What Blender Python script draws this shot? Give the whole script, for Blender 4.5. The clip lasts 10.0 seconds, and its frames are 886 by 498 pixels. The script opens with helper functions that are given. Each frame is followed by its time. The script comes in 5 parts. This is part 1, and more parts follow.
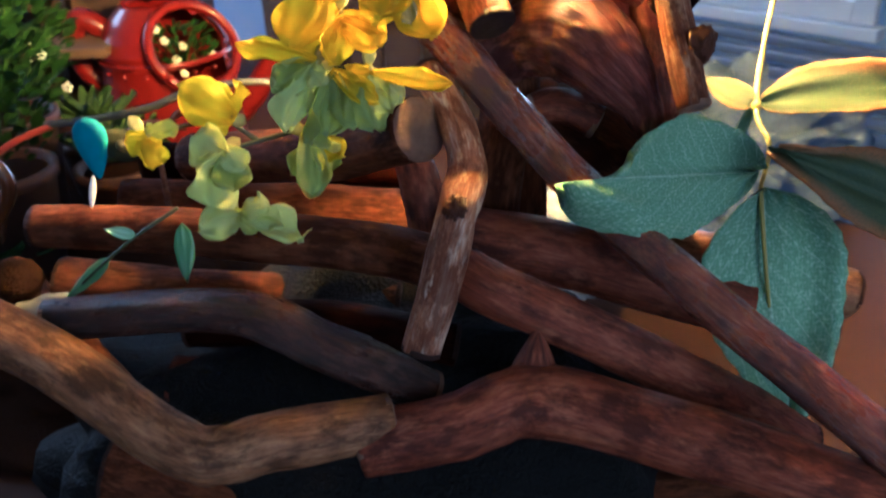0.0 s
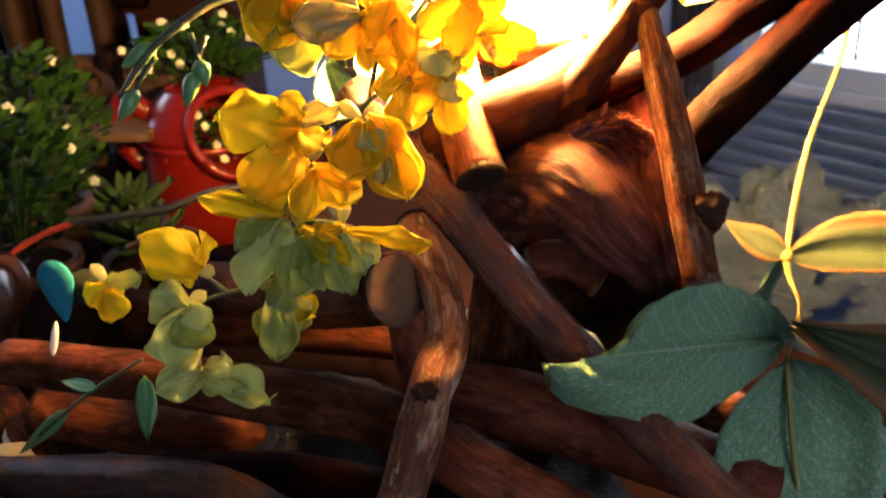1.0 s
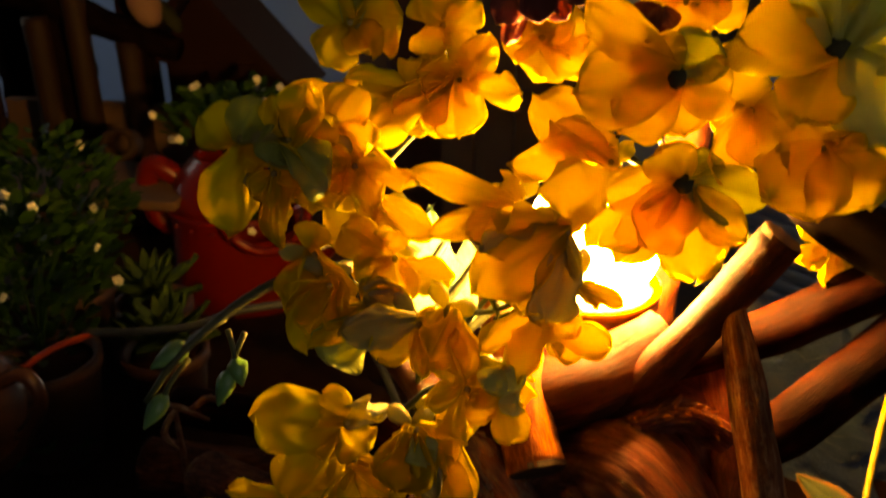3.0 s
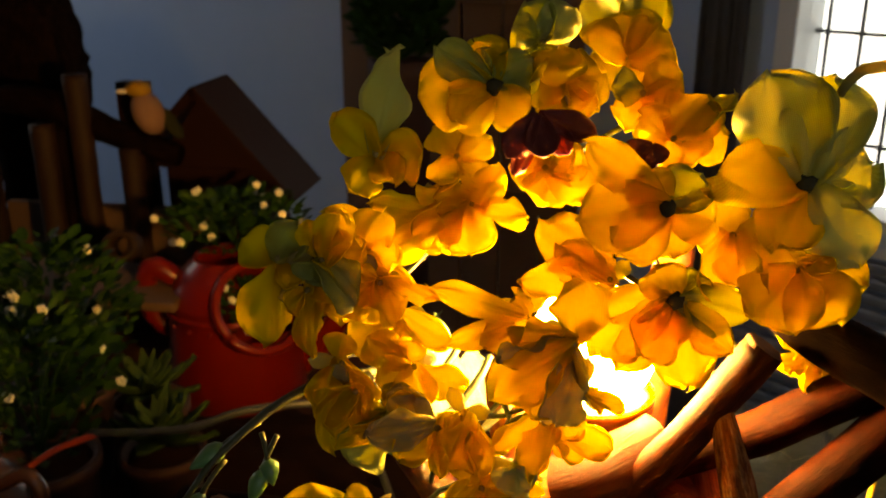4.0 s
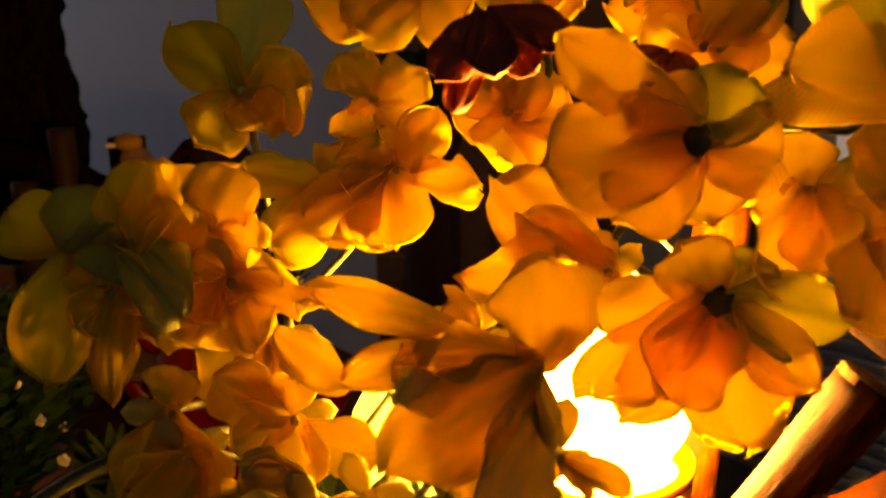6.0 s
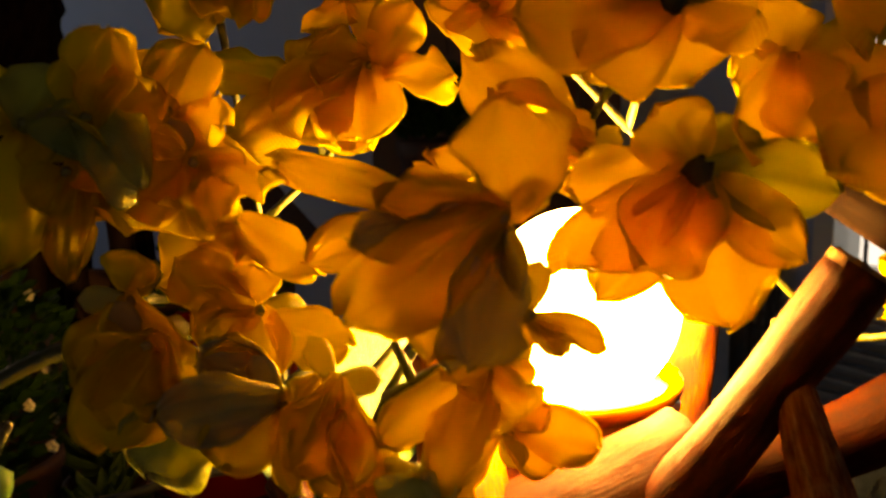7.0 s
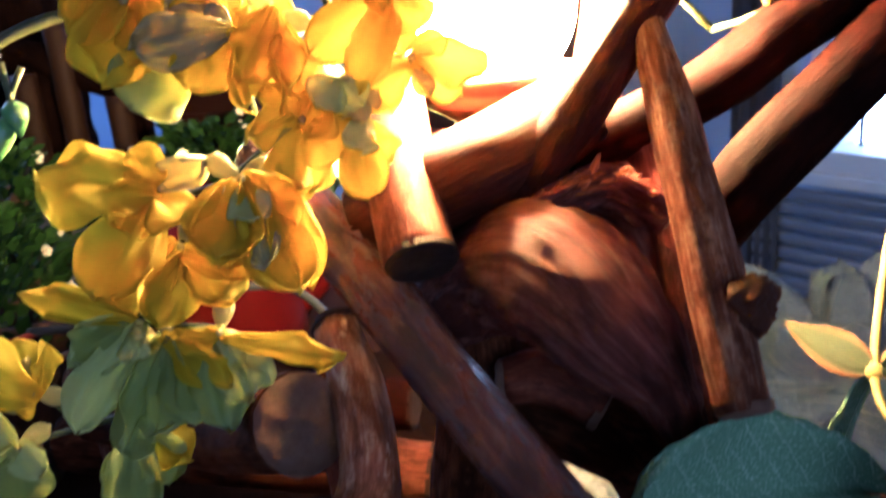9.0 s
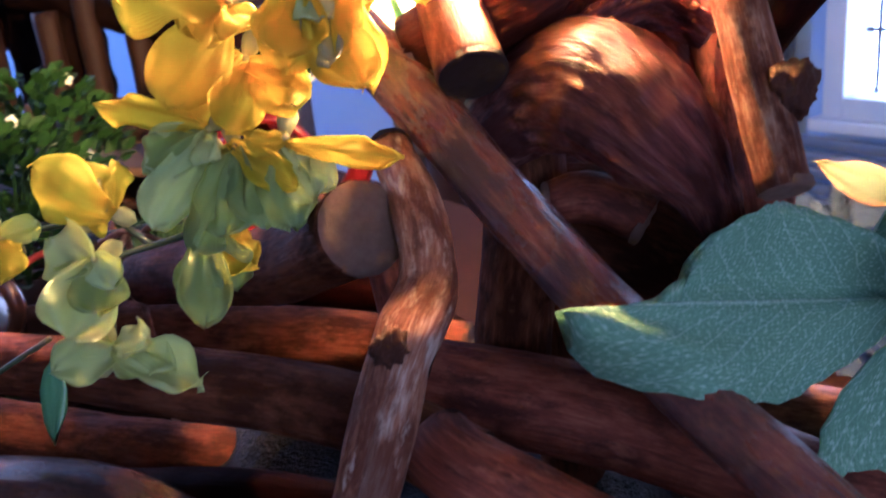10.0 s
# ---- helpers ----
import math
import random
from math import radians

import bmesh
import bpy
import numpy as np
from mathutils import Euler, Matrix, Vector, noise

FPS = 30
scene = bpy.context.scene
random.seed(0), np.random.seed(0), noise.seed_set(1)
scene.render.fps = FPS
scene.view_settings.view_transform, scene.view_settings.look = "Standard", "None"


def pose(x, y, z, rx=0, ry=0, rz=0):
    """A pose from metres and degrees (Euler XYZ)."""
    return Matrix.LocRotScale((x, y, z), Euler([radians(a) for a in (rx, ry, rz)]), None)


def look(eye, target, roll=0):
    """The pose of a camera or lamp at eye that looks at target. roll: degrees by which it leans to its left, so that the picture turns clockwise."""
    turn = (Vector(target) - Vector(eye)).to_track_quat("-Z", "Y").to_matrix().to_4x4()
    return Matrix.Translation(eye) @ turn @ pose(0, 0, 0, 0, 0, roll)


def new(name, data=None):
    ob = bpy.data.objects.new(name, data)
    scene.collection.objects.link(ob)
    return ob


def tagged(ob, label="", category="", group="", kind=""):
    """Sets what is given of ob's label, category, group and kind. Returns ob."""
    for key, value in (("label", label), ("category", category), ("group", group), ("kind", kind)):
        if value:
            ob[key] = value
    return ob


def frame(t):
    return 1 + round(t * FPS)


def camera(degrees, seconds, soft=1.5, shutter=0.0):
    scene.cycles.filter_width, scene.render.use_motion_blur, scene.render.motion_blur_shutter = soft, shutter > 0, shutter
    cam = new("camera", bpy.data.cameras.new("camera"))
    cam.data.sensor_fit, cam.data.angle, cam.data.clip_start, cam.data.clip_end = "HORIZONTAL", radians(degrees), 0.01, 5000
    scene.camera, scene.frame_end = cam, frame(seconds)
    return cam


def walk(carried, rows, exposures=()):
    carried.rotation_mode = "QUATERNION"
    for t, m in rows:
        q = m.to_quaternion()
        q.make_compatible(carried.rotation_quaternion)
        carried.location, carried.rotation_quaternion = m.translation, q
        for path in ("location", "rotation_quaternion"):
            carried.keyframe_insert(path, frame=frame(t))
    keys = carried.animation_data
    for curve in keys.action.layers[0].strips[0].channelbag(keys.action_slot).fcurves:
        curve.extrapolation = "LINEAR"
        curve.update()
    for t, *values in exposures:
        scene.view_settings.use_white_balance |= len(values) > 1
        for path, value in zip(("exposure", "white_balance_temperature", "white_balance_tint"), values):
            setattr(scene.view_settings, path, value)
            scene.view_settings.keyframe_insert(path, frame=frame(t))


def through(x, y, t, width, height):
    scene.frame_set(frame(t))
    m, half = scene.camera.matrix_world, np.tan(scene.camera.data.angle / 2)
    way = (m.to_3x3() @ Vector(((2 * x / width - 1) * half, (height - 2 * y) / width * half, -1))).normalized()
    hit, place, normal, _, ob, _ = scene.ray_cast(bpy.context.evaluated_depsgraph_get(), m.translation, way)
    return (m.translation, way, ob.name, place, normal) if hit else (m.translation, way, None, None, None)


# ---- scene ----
cam = camera(52.3, 10.0, soft=1.7, shutter=0.4)
cam.data.dof.use_dof, cam.data.dof.focus_distance, cam.data.dof.aperture_fstop = True, 0.23, 30.0
PATH = [
    (0, (0.0371, 0.0044, 0.3364), (0.0033, 0.4437, 0.1002), -2.82),
    (0.5, (0.0395, 0.0255, 0.3481), (0.0006, 0.4691, 0.1207), -3.80),
    (1, (0.0622, 0.0490, 0.3541), (-0.0086, 0.4986, 0.1471), -2.93),
    (1.5, (0.0680, 0.0725, 0.3685), (-0.0307, 0.5092, 0.1460), -2.62),
    (2, (0.0646, 0.0893, 0.3910), (-0.0339, 0.5202, 0.1574), -2.22),
    (2.5, (0.0560, 0.1065, 0.4116), (-0.0365, 0.5399, 0.1800), -1.55),
    (3, (0.0448, 0.1065, 0.4217), (-0.0363, 0.5524, 0.2105), -0.62),
    (3.2, (0.0476, 0.1029, 0.4284), (-0.0401, 0.5511, 0.2251), -1.05),
    (4.3, (0.0375, 0.0821, 0.4354), (-0.0326, 0.5522, 0.2803), -0.05),
    (4.5, (0.0377, 0.0850, 0.4355), (-0.0322, 0.5549, 0.2797), -0.28),
    (5, (0.0427, 0.1106, 0.4393), (-0.0332, 0.5822, 0.2916), -0.95),
    (5.2, (0.0492, 0.1264, 0.4288), (-0.0355, 0.5988, 0.2888), -1.12),
    (6.3, (0.0511, 0.1787, 0.3808), (-0.0486, 0.6544, 0.2631), -1.79),
    (6.5, (0.0493, 0.1767, 0.3784), (-0.0428, 0.6534, 0.2588), -1.03),
    (7.2, (0.0614, 0.1754, 0.3569), (-0.0459, 0.6534, 0.2568), -2.53),
    (7.5, (0.0710, 0.1757, 0.3547), (-0.0443, 0.6529, 0.2599), -2.91),
    (8.2, (0.0826, 0.1556, 0.3315), (-0.0392, 0.6324, 0.2432), -3.16),
    (8.5, (0.0899, 0.1429, 0.3210), (-0.0413, 0.6170, 0.2313), -4.26),
    (9, (0.0809, 0.1288, 0.3190), (-0.0262, 0.5941, 0.1706), -4.98),
    (9.5, (0.0757, 0.1183, 0.3030), (-0.0304, 0.5789, 0.1400), -5.44),
    (10, (0.0733, 0.1055, 0.2899), (-0.0398, 0.5636, 0.1243), -5.83),
]
EXPOSURES = [
    (0.0, 1.5, 5150, 17), (0.5, 1.1, 5700, 19), (1.0, 0.8, 6600, 28), (1.5, 0.4, 6900, 27), (2.0, -0.75, 7800, 20),
    (2.5, -1.5, 9600, 18), (3.0, -1.4, 10800, 22), (3.2, -1.35, 10800, 22), (4.3, -0.95, 9800, 22), (5.2, -0.95, 10000, 22), (6.3, -2.05, 21000, 50),
    (6.8, -2.2, 16000, 38), (7.2, -2.25, 10500, 24), (7.5, -2.25, 9000, 22), (8.0, -1.7, 6500, 20), (8.5, -0.75, 5200, 20), (9.0, 0.7, 4900, 32),
    (9.5, 1.3, 4850, 42), (10.0, 1.4, 4950, 44),
]
walk(cam, [(t, look(eye, target, roll)) for t, eye, target, roll in PATH], EXPOSURES)

# ---- light ----
world = bpy.data.worlds.new("dusk_sky")
scene.world = world
world.use_nodes = True
wn = world.node_tree.nodes
sky = wn.new("ShaderNodeTexSky")
sky.sky_type, sky.sun_disc = "NISHITA", False
sky.sun_elevation, sky.sun_rotation = radians(12), radians(60)
wn["Background"].inputs["Strength"].default_value = 0.1
world.node_tree.links.new(sky.outputs["Color"], wn["Background"].inputs["Color"])


def window_light(name, eye, target, sx, sy, power, colour):
    lamp = bpy.data.lights.new(name, "AREA")
    lamp.shape, lamp.size, lamp.size_y, lamp.energy, lamp.color = "RECTANGLE", sx, sy, power, colour
    ob = new(name, lamp)
    ob.matrix_world = look(eye, target)
    return ob


# added daylight fills, out of view: behind the viewer, and before the windowless west wall
window_light("doorway_daylight", (0.85, -0.93, 0.42), (0.05, 0.35, 0.15), 0.9, 1.3, 4.5, (0.68, 0.87, 1.0))
window_light("side_window_daylight", (-2.23, 1.75, 0.75), (-0.6, 2.6, 0.4), 0.9, 0.9, 21, (0.62, 0.82, 1.0))

# ---- materials ----


def material(name, rough=0.6, metal=0.0, coat=0.0, gloss=0.5):
    mat = bpy.data.materials.new(name)
    mat.use_nodes = True
    nt = mat.node_tree
    b = nt.nodes["Principled BSDF"]
    b.inputs["Roughness"].default_value = rough
    b.inputs["Metallic"].default_value = metal
    b.inputs["Coat Weight"].default_value = coat
    b.inputs["Coat Roughness"].default_value = 0.18
    b.inputs["Specular IOR Level"].default_value = gloss
    return mat, nt, b


def node(nt, kind, **values):
    n = nt.nodes.new(kind)
    for key, value in values.items():
        n.inputs[key.replace("_", " ")].default_value = value
    return n


def ramp(nt, source, *stops):
    r = nt.nodes.new("ShaderNodeValToRGB")
    el = r.color_ramp.elements
    while len(el) < len(stops):
        el.new(0.5)
    for e, (pos, col) in zip(el, stops):
        e.position, e.color = pos, (*col, 1)
    nt.links.new(source, r.inputs["Fac"])
    return r.outputs["Color"]


def mix(nt, fac, a, b, kind="MIX"):
    m = nt.nodes.new("ShaderNodeMix")
    m.data_type, m.blend_type = "RGBA", kind
    for value, socket in ((fac, m.inputs[0]), (a, m.inputs[6]), (b, m.inputs[7])):
        if isinstance(value, bpy.types.NodeSocket):
            nt.links.new(value, socket)
        elif isinstance(value, tuple):
            socket.default_value = (*value, 1)
        else:
            socket.default_value = value
    return m.outputs[2]


def coords(nt, out, scale, offset_by_object=True):
    tc = nt.nodes.new("ShaderNodeTexCoord")
    mp = nt.nodes.new("ShaderNodeMapping")
    mp.inputs["Scale"].default_value = scale
    nt.links.new(tc.outputs[out], mp.inputs["Vector"])
    if offset_by_object:
        oi = nt.nodes.new("ShaderNodeObjectInfo")
        mul = nt.nodes.new("ShaderNodeMath")
        mul.operation = "MULTIPLY"
        mul.inputs[1].default_value = 37.0
        nt.links.new(oi.outputs["Random"], mul.inputs[0])
        nt.links.new(mul.outputs[0], mp.inputs["Location"])
    return mp.outputs["Vector"]


def noise_at(nt, vector, scale, detail=6.0, rough=0.6):
    n = node(nt, "ShaderNodeTexNoise", Scale=scale, Detail=detail, Roughness=rough)
    nt.links.new(vector, n.inputs["Vector"])
    return n.outputs["Fac"]


def bump(nt, b, height, strength, distance=0.001):
    n = node(nt, "ShaderNodeBump", Strength=strength, Distance=distance)
    nt.links.new(height, n.inputs["Height"])
    nt.links.new(n.outputs["Normal"], b.inputs["Normal"])
    nt.links.new(n.outputs["Normal"], b.inputs["Coat Normal"])


def wood(name, dark, mid, pale, rough, coat, crack=0.5, gloss=0.04):
    """Branch wood: grain runs along the branch (UV in metres: round it, along it)."""
    mat, nt, b = material(name, rough, 0.0, coat, gloss)
    warp = noise_at(nt, coords(nt, "UV", (160, 60, 1)), 1.0, 5, 0.65)
    grain = noise_at(nt, coords(nt, "UV", (620, 70, 1)), 1.0, 9, 0.72)
    patch = noise_at(nt, coords(nt, "UV", (95, 45, 1)), 1.0, 6, 0.66)
    fine = noise_at(nt, coords(nt, "UV", (2600, 300, 1)), 1.0, 4, 0.65)
    col = ramp(nt, mix(nt, 0.5, grain, warp), (0.36, dark), (0.5, mid), (0.66, pale))
    col = mix(nt, ramp(nt, patch, (0.47, (0, 0, 0)), (0.60, (0.85, 0.85, 0.85))), col, dark)
    col = mix(nt, ramp(nt, warp, (0.30, (0.7, 0.7, 0.7)), (0.42, (0, 0, 0))), col, pale)
    nt.links.new(col, b.inputs["Base Color"])
    rr = ramp(nt, patch, (0.3, (rough - 0.12,) * 3), (0.7, (min(1, rough + 0.2),) * 3))
    nt.links.new(rr, b.inputs["Roughness"])
    h = mix(nt, 0.35, grain, fine)
    bump(nt, b, h, crack, 0.0016)
    return mat


WOOD_RED = wood("varnished_red_brown_wood", (0.042, 0.0085, 0.005), (0.175, 0.038, 0.018), (0.32, 0.10, 0.050), 0.45, 0.0, 0.6, 0.15)
# red wood with the shade of the arms' unlit side put into its colour
WOOD_RED_SHADED = wood("shade_darkened_red_wood", (0.004, 0.0008, 0.0005), (0.013, 0.0022, 0.0010), (0.027, 0.005, 0.0024), 0.55, 0.0, 0.5, 0.02)
# near-black colour stands in for shade on wood seen as a silhouette
WOOD_SILHOUETTE = wood("wood_darkened_as_shade", (0.002, 0.001, 0.001), (0.006, 0.003, 0.0025), (0.014, 0.007, 0.005), 0.7, 0.0, 0.7, 0.01)
WOOD_PALE = wood("debarked_pale_wood", (0.09, 0.024, 0.012), (0.31, 0.125, 0.068), (0.68, 0.50, 0.37), 0.5, 0.0, 0.9, 0.08)
WOOD_AMBER = wood("amber_grained_wood", (0.05, 0.012, 0.006), (0.18, 0.056, 0.024), (0.44, 0.27, 0.17), 0.5, 0.0, 0.9, 0.06)
WOOD_TAN = wood("tan_wood", (0.045, 0.018, 0.009), (0.19, 0.078, 0.036), (0.36, 0.18, 0.085), 0.45, 0.04, 0.5, 0.1)
WOOD_DARK = wood("dark_barked_wood", (0.028, 0.008, 0.004), (0.105, 0.030, 0.013), (0.20, 0.072, 0.032), 0.5, 0.0, 0.8, 0.04)
WOOD_SHINY = wood("wet_looking_red_wood", (0.050, 0.010, 0.005), (0.20, 0.042, 0.018), (0.34, 0.12, 0.055), 0.24, 0.5, 1.0, 0.35)
WOOD_ROOT = wood("cracked_root_wood", (0.035, 0.007, 0.005), (0.13, 0.030, 0.020), (0.25, 0.095, 0.07), 0.55, 0.0, 1.0, 0.15)
# red wood darkened to give the pole and inner logs their unlit look
WOOD_RED_UNLIT = wood("unlit_side_red_wood", (0.014, 0.0022, 0.0012), (0.045, 0.0065, 0.0025), (0.09, 0.017, 0.006), 0.5, 0.0, 0.6, 0.08)
WOOD_ORANGE = wood("orange_brown_wood", (0.08, 0.018, 0.010), (0.27, 0.075, 0.03), (0.46, 0.18, 0.08), 0.5, 0.0, 0.5, 0.05)
WOOD_WET = wood("wet_black_brown_wood", (0.010, 0.004, 0.0025), (0.04, 0.014, 0.010), (0.12, 0.045, 0.028), 0.28, 0.15, 1.0, 0.2)


def speckled(name, a, b_, scale, rough, coat=0.0, strength=0.3, distance=0.001, metal=0.0, gloss=0.5):
    mat, nt, b = material(name, rough, metal, coat, gloss)
    v = coords(nt, "Object", (1, 1, 1))
    big, small = noise_at(nt, v, scale, 5), noise_at(nt, v, scale * 9, 4)
    col = mix(nt, mix(nt, 0.35, big, small), a, b_)
    nt.links.new(col, b.inputs["Base Color"])
    bump(nt, b, small, strength, distance)
    return mat


END_DARK = speckled("dark_end_grain", (0.012, 0.006, 0.005), (0.06, 0.026, 0.018), 300, 0.8, 0, 1.0, 0.002, gloss=0.15)
END_PALE = speckled("sawn_end_grain", (0.12, 0.055, 0.036), (0.40, 0.23, 0.155), 420, 0.8, 0, 1.0, 0.002, gloss=0.15)
KNOT = speckled("knot_wood", (0.025, 0.009, 0.006), (0.10, 0.036, 0.02), 220, 0.6, 0.0, 0.9, gloss=0.1)


def cloth(name, pale, deep, tip, through, translucent, rim=0.0, veins=False):
    """Thin woven cloth of artificial petals and leaves; UV 0..1 across and along."""
    mat, nt, b = material(name, 0.75)
    uv = coords(nt, "UV", (1, 1, 1), False)
    sep = nt.nodes.new("ShaderNodeSeparateXYZ")
    nt.links.new(uv, sep.inputs[0])
    oi = nt.nodes.new("ShaderNodeObjectInfo")
    soft = noise_at(nt, coords(nt, "UV", (3, 2, 1)), 1.4, 3)
    streak = noise_at(nt, coords(nt, "UV", (34, 2.2, 1)), 1.0, 3)
    col = ramp(nt, sep.outputs["Y"], (0.0, deep), (0.35, pale), (0.8, pale), (1.0, pale if veins else tip))
    if not veins:
        col = mix(nt, ramp(nt, soft, (0.45, (0, 0, 0)), (0.75, (0.7, 0.7, 0.7))), col, tip)
    col = mix(nt, ramp(nt, streak, (0.5, (0, 0, 0)), (0.72, (0.35, 0.35, 0.35))), col, deep)
    hsv = nt.nodes.new("ShaderNodeHueSaturation")
    var = nt.nodes.new("ShaderNodeMapRange")
    var.inputs["To Min"].default_value, var.inputs["To Max"].default_value = 0.8, 1.15
    nt.links.new(oi.outputs["Random"], var.inputs["Value"])
    nt.links.new(var.outputs[0], hsv.inputs["Value"])
    nt.links.new(col, hsv.inputs["Color"])
    col = hsv.outputs["Color"]
    height = streak
    if veins:
        m1 = nt.nodes.new("ShaderNodeMath"); m1.operation = "SUBTRACT"; m1.inputs[1].default_value = 0.5
        nt.links.new(sep.outputs["X"], m1.inputs[0])
        m2 = nt.nodes.new("ShaderNodeMath"); m2.operation = "ABSOLUTE"
        nt.links.new(m1.outputs[0], m2.inputs[0])
        m3 = nt.nodes.new("ShaderNodeMath"); m3.operation = "MULTIPLY_ADD"; m3.inputs[1].default_value = -0.75
        nt.links.new(m2.outputs[0], m3.inputs[0]); nt.links.new(sep.outputs["Y"], m3.inputs[2])
        wob = nt.nodes.new("ShaderNodeMath"); wob.operation = "MULTIPLY_ADD"; wob.inputs[1].default_value = 0.06
        nt.links.new(soft, wob.inputs[0]); nt.links.new(m3.outputs[0], wob.inputs[2])
        m4 = nt.nodes.new("ShaderNodeMath"); m4.operation = "PINGPONG"; m4.inputs[1].default_value = 0.058
        nt.links.new(wob.outputs[0], m4.inputs[0])
        side = ramp(nt, m4.outputs[0], (0.0, (0.42, 0.42, 0.42)), (0.006, (0, 0, 0)))
        rib = ramp(nt, m2.outputs[0], (0.0, (0.7, 0.7, 0.7)), (0.014, (0, 0, 0)))
        lines = mix(nt, 1.0, side, rib, "LIGHTEN")
        col = mix(nt, lines, col, tip)
        mottle = noise_at(nt, coords(nt, "UV", (120, 150, 1)), 1.0, 5, 0.75)
        col = mix(nt, ramp(nt, mottle, (0.45, (0, 0, 0)), (0.6, (0.55, 0.55, 0.55))), col, deep)
        if rim:
            col = mix(nt, ramp(nt, m2.outputs[0], (0.30, (0, 0, 0)), (0.46, (0.9, 0.9, 0.9))), col, (0.22, 0.07, 0.016))
        height = lines
    fine = noise_at(nt, coords(nt, "UV", (60, 60, 1)), 1.0, 3, 0.6)
    bands = []
    for direction in ("X", "Y"):
        w = node(nt, "ShaderNodeTexWave", Scale=1.0, Distortion=1.2, Detail=2.0)
        w.bands_direction = direction
        nt.links.new(coords(nt, "UV", (15, 17, 1)), w.inputs["Vector"])
        bands.append(w.outputs["Fac"])
    weave = mix(nt, 0.88 if veins else 0.4, mix(nt, 0.5, *bands), fine)
    thread = ramp(nt, weave, (0.40, (0.5, 0.5, 0.5)), (0.52, (0, 0, 0)))
    col = mix(nt, thread, col, deep)
    col = mix(nt, ramp(nt, weave, (0.54, (0, 0, 0)), (0.66, (0.4, 0.4, 0.4))), col, tip)
    nt.links.new(col, b.inputs["Base Color"])
    h = mix(nt, 0.4, height, weave)
    bump(nt, b, h, 0.55, 0.0006)
    tr = nt.nodes.new("ShaderNodeBsdfTranslucent")
    nt.links.new(mix(nt, thread, mix(nt, 0.75, col, through), deep), tr.inputs["Color"])
    ms = nt.nodes.new("ShaderNodeMixShader")
    ms.inputs[0].default_value = translucent
    nt.links.new(b.outputs[0], ms.inputs[1])
    nt.links.new(tr.outputs[0], ms.inputs[2])
    nt.links.new(ms.outputs[0], nt.nodes["Material Output"].inputs["Surface"])
    return mat


PETAL = cloth("yellow_petal_cloth", (0.90, 0.80, 0.03), (0.82, 0.58, 0.015), (0.92, 0.85, 0.12), (1.0, 0.86, 0.12), 0.88)
PETAL_MINT = cloth("mint_petal_cloth", (0.62, 0.72, 0.34), (0.56, 0.56, 0.12), (0.72, 0.84, 0.50), (0.93, 0.90, 0.34), 0.68)
PETAL_LIME = cloth("lime_petal_cloth", (0.36, 0.48, 0.14), (0.33, 0.34, 0.05), (0.50, 0.66, 0.36), (0.88, 0.84, 0.22), 0.68)
SEPAL = cloth("green_calyx_cloth", (0.42, 0.42, 0.22), (0.30, 0.29, 0.12), (0.55, 0.58, 0.36), (0.92, 0.78, 0.25), 0.62)
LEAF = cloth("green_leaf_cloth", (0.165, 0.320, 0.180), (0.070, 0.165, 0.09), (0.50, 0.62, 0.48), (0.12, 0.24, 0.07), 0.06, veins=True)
# rust rim is the leaf's own; the dark green also holds missing bulb shade
LEAF_RUST_SHADED = cloth("shaded_rust_edged_leaf_cloth", (0.024, 0.048, 0.015), (0.012, 0.028, 0.009), (0.07, 0.065, 0.025), (0.08, 0.06, 0.01), 0.05, rim=1.0, veins=True)
STEM = speckled("green_plastic_stem", (0.018, 0.028, 0.008), (0.045, 0.060, 0.016), 120, 0.45, 0, 0.3)
BUD = speckled("green_plastic_bud", (0.04, 0.16, 0.06), (0.12, 0.28, 0.10), 160, 0.3, 0.3, 0.2)
TWIG = speckled("yellow_green_stem", (0.20, 0.15, 0.025), (0.32, 0.25, 0.05), 140, 0.5, 0, 0.3)
HEART = speckled("dark_flower_heart", (0.02, 0.02, 0.01), (0.08, 0.07, 0.02), 500, 0.7, 0, 0.6)
RED_CALYX = speckled("dark_red_calyx", (0.10, 0.01, 0.01), (0.22, 0.03, 0.02), 300, 0.6, 0, 0.5)


def glowing(name, colour, strength):
    mat = bpy.data.materials.new(name)
    mat.use_nodes = True
    b = mat.node_tree.nodes["Principled BSDF"]
    b.inputs["Base Color"].default_value = (0.9, 0.85, 0.7, 1)
    b.inputs["Emission Color"].default_value = (*colour, 1)
    b.inputs["Emission Strength"].default_value = strength
    return mat


BULB = glowing("lit_warm_bulb_glass", (1.0, 0.56, 0.14), 2000.0)
SOCKET = speckled("amber_glazed_ceramic", (0.35, 0.10, 0.03), (0.6, 0.25, 0.06), 90, 0.25, 0.5, 0.1)
# garden colours down to SUCCULENT are darkened to hold the flowers' shade
RED_GLAZE = speckled("red_glazed_ceramic", (0.085, 0.0035, 0.0025), (0.135, 0.007, 0.0045), 30, 0.3, 0.25, 0.08, gloss=0.3)
BROWN_GLAZE = speckled("brown_glazed_ceramic", (0.05, 0.016, 0.008), (0.11, 0.04, 0.018), 40, 0.25, 0.5, 0.08)
BAMBOO = speckled("weathered_bamboo_in_shade", (0.010, 0.005, 0.0035), (0.026, 0.013, 0.008), 60, 0.6, 0, 0.4, gloss=0.15)
BOARD = speckled("shaded_house_board", (0.007, 0.0025, 0.002), (0.018, 0.006, 0.005), 40, 0.55, 0.0, 0.4, gloss=0.1)
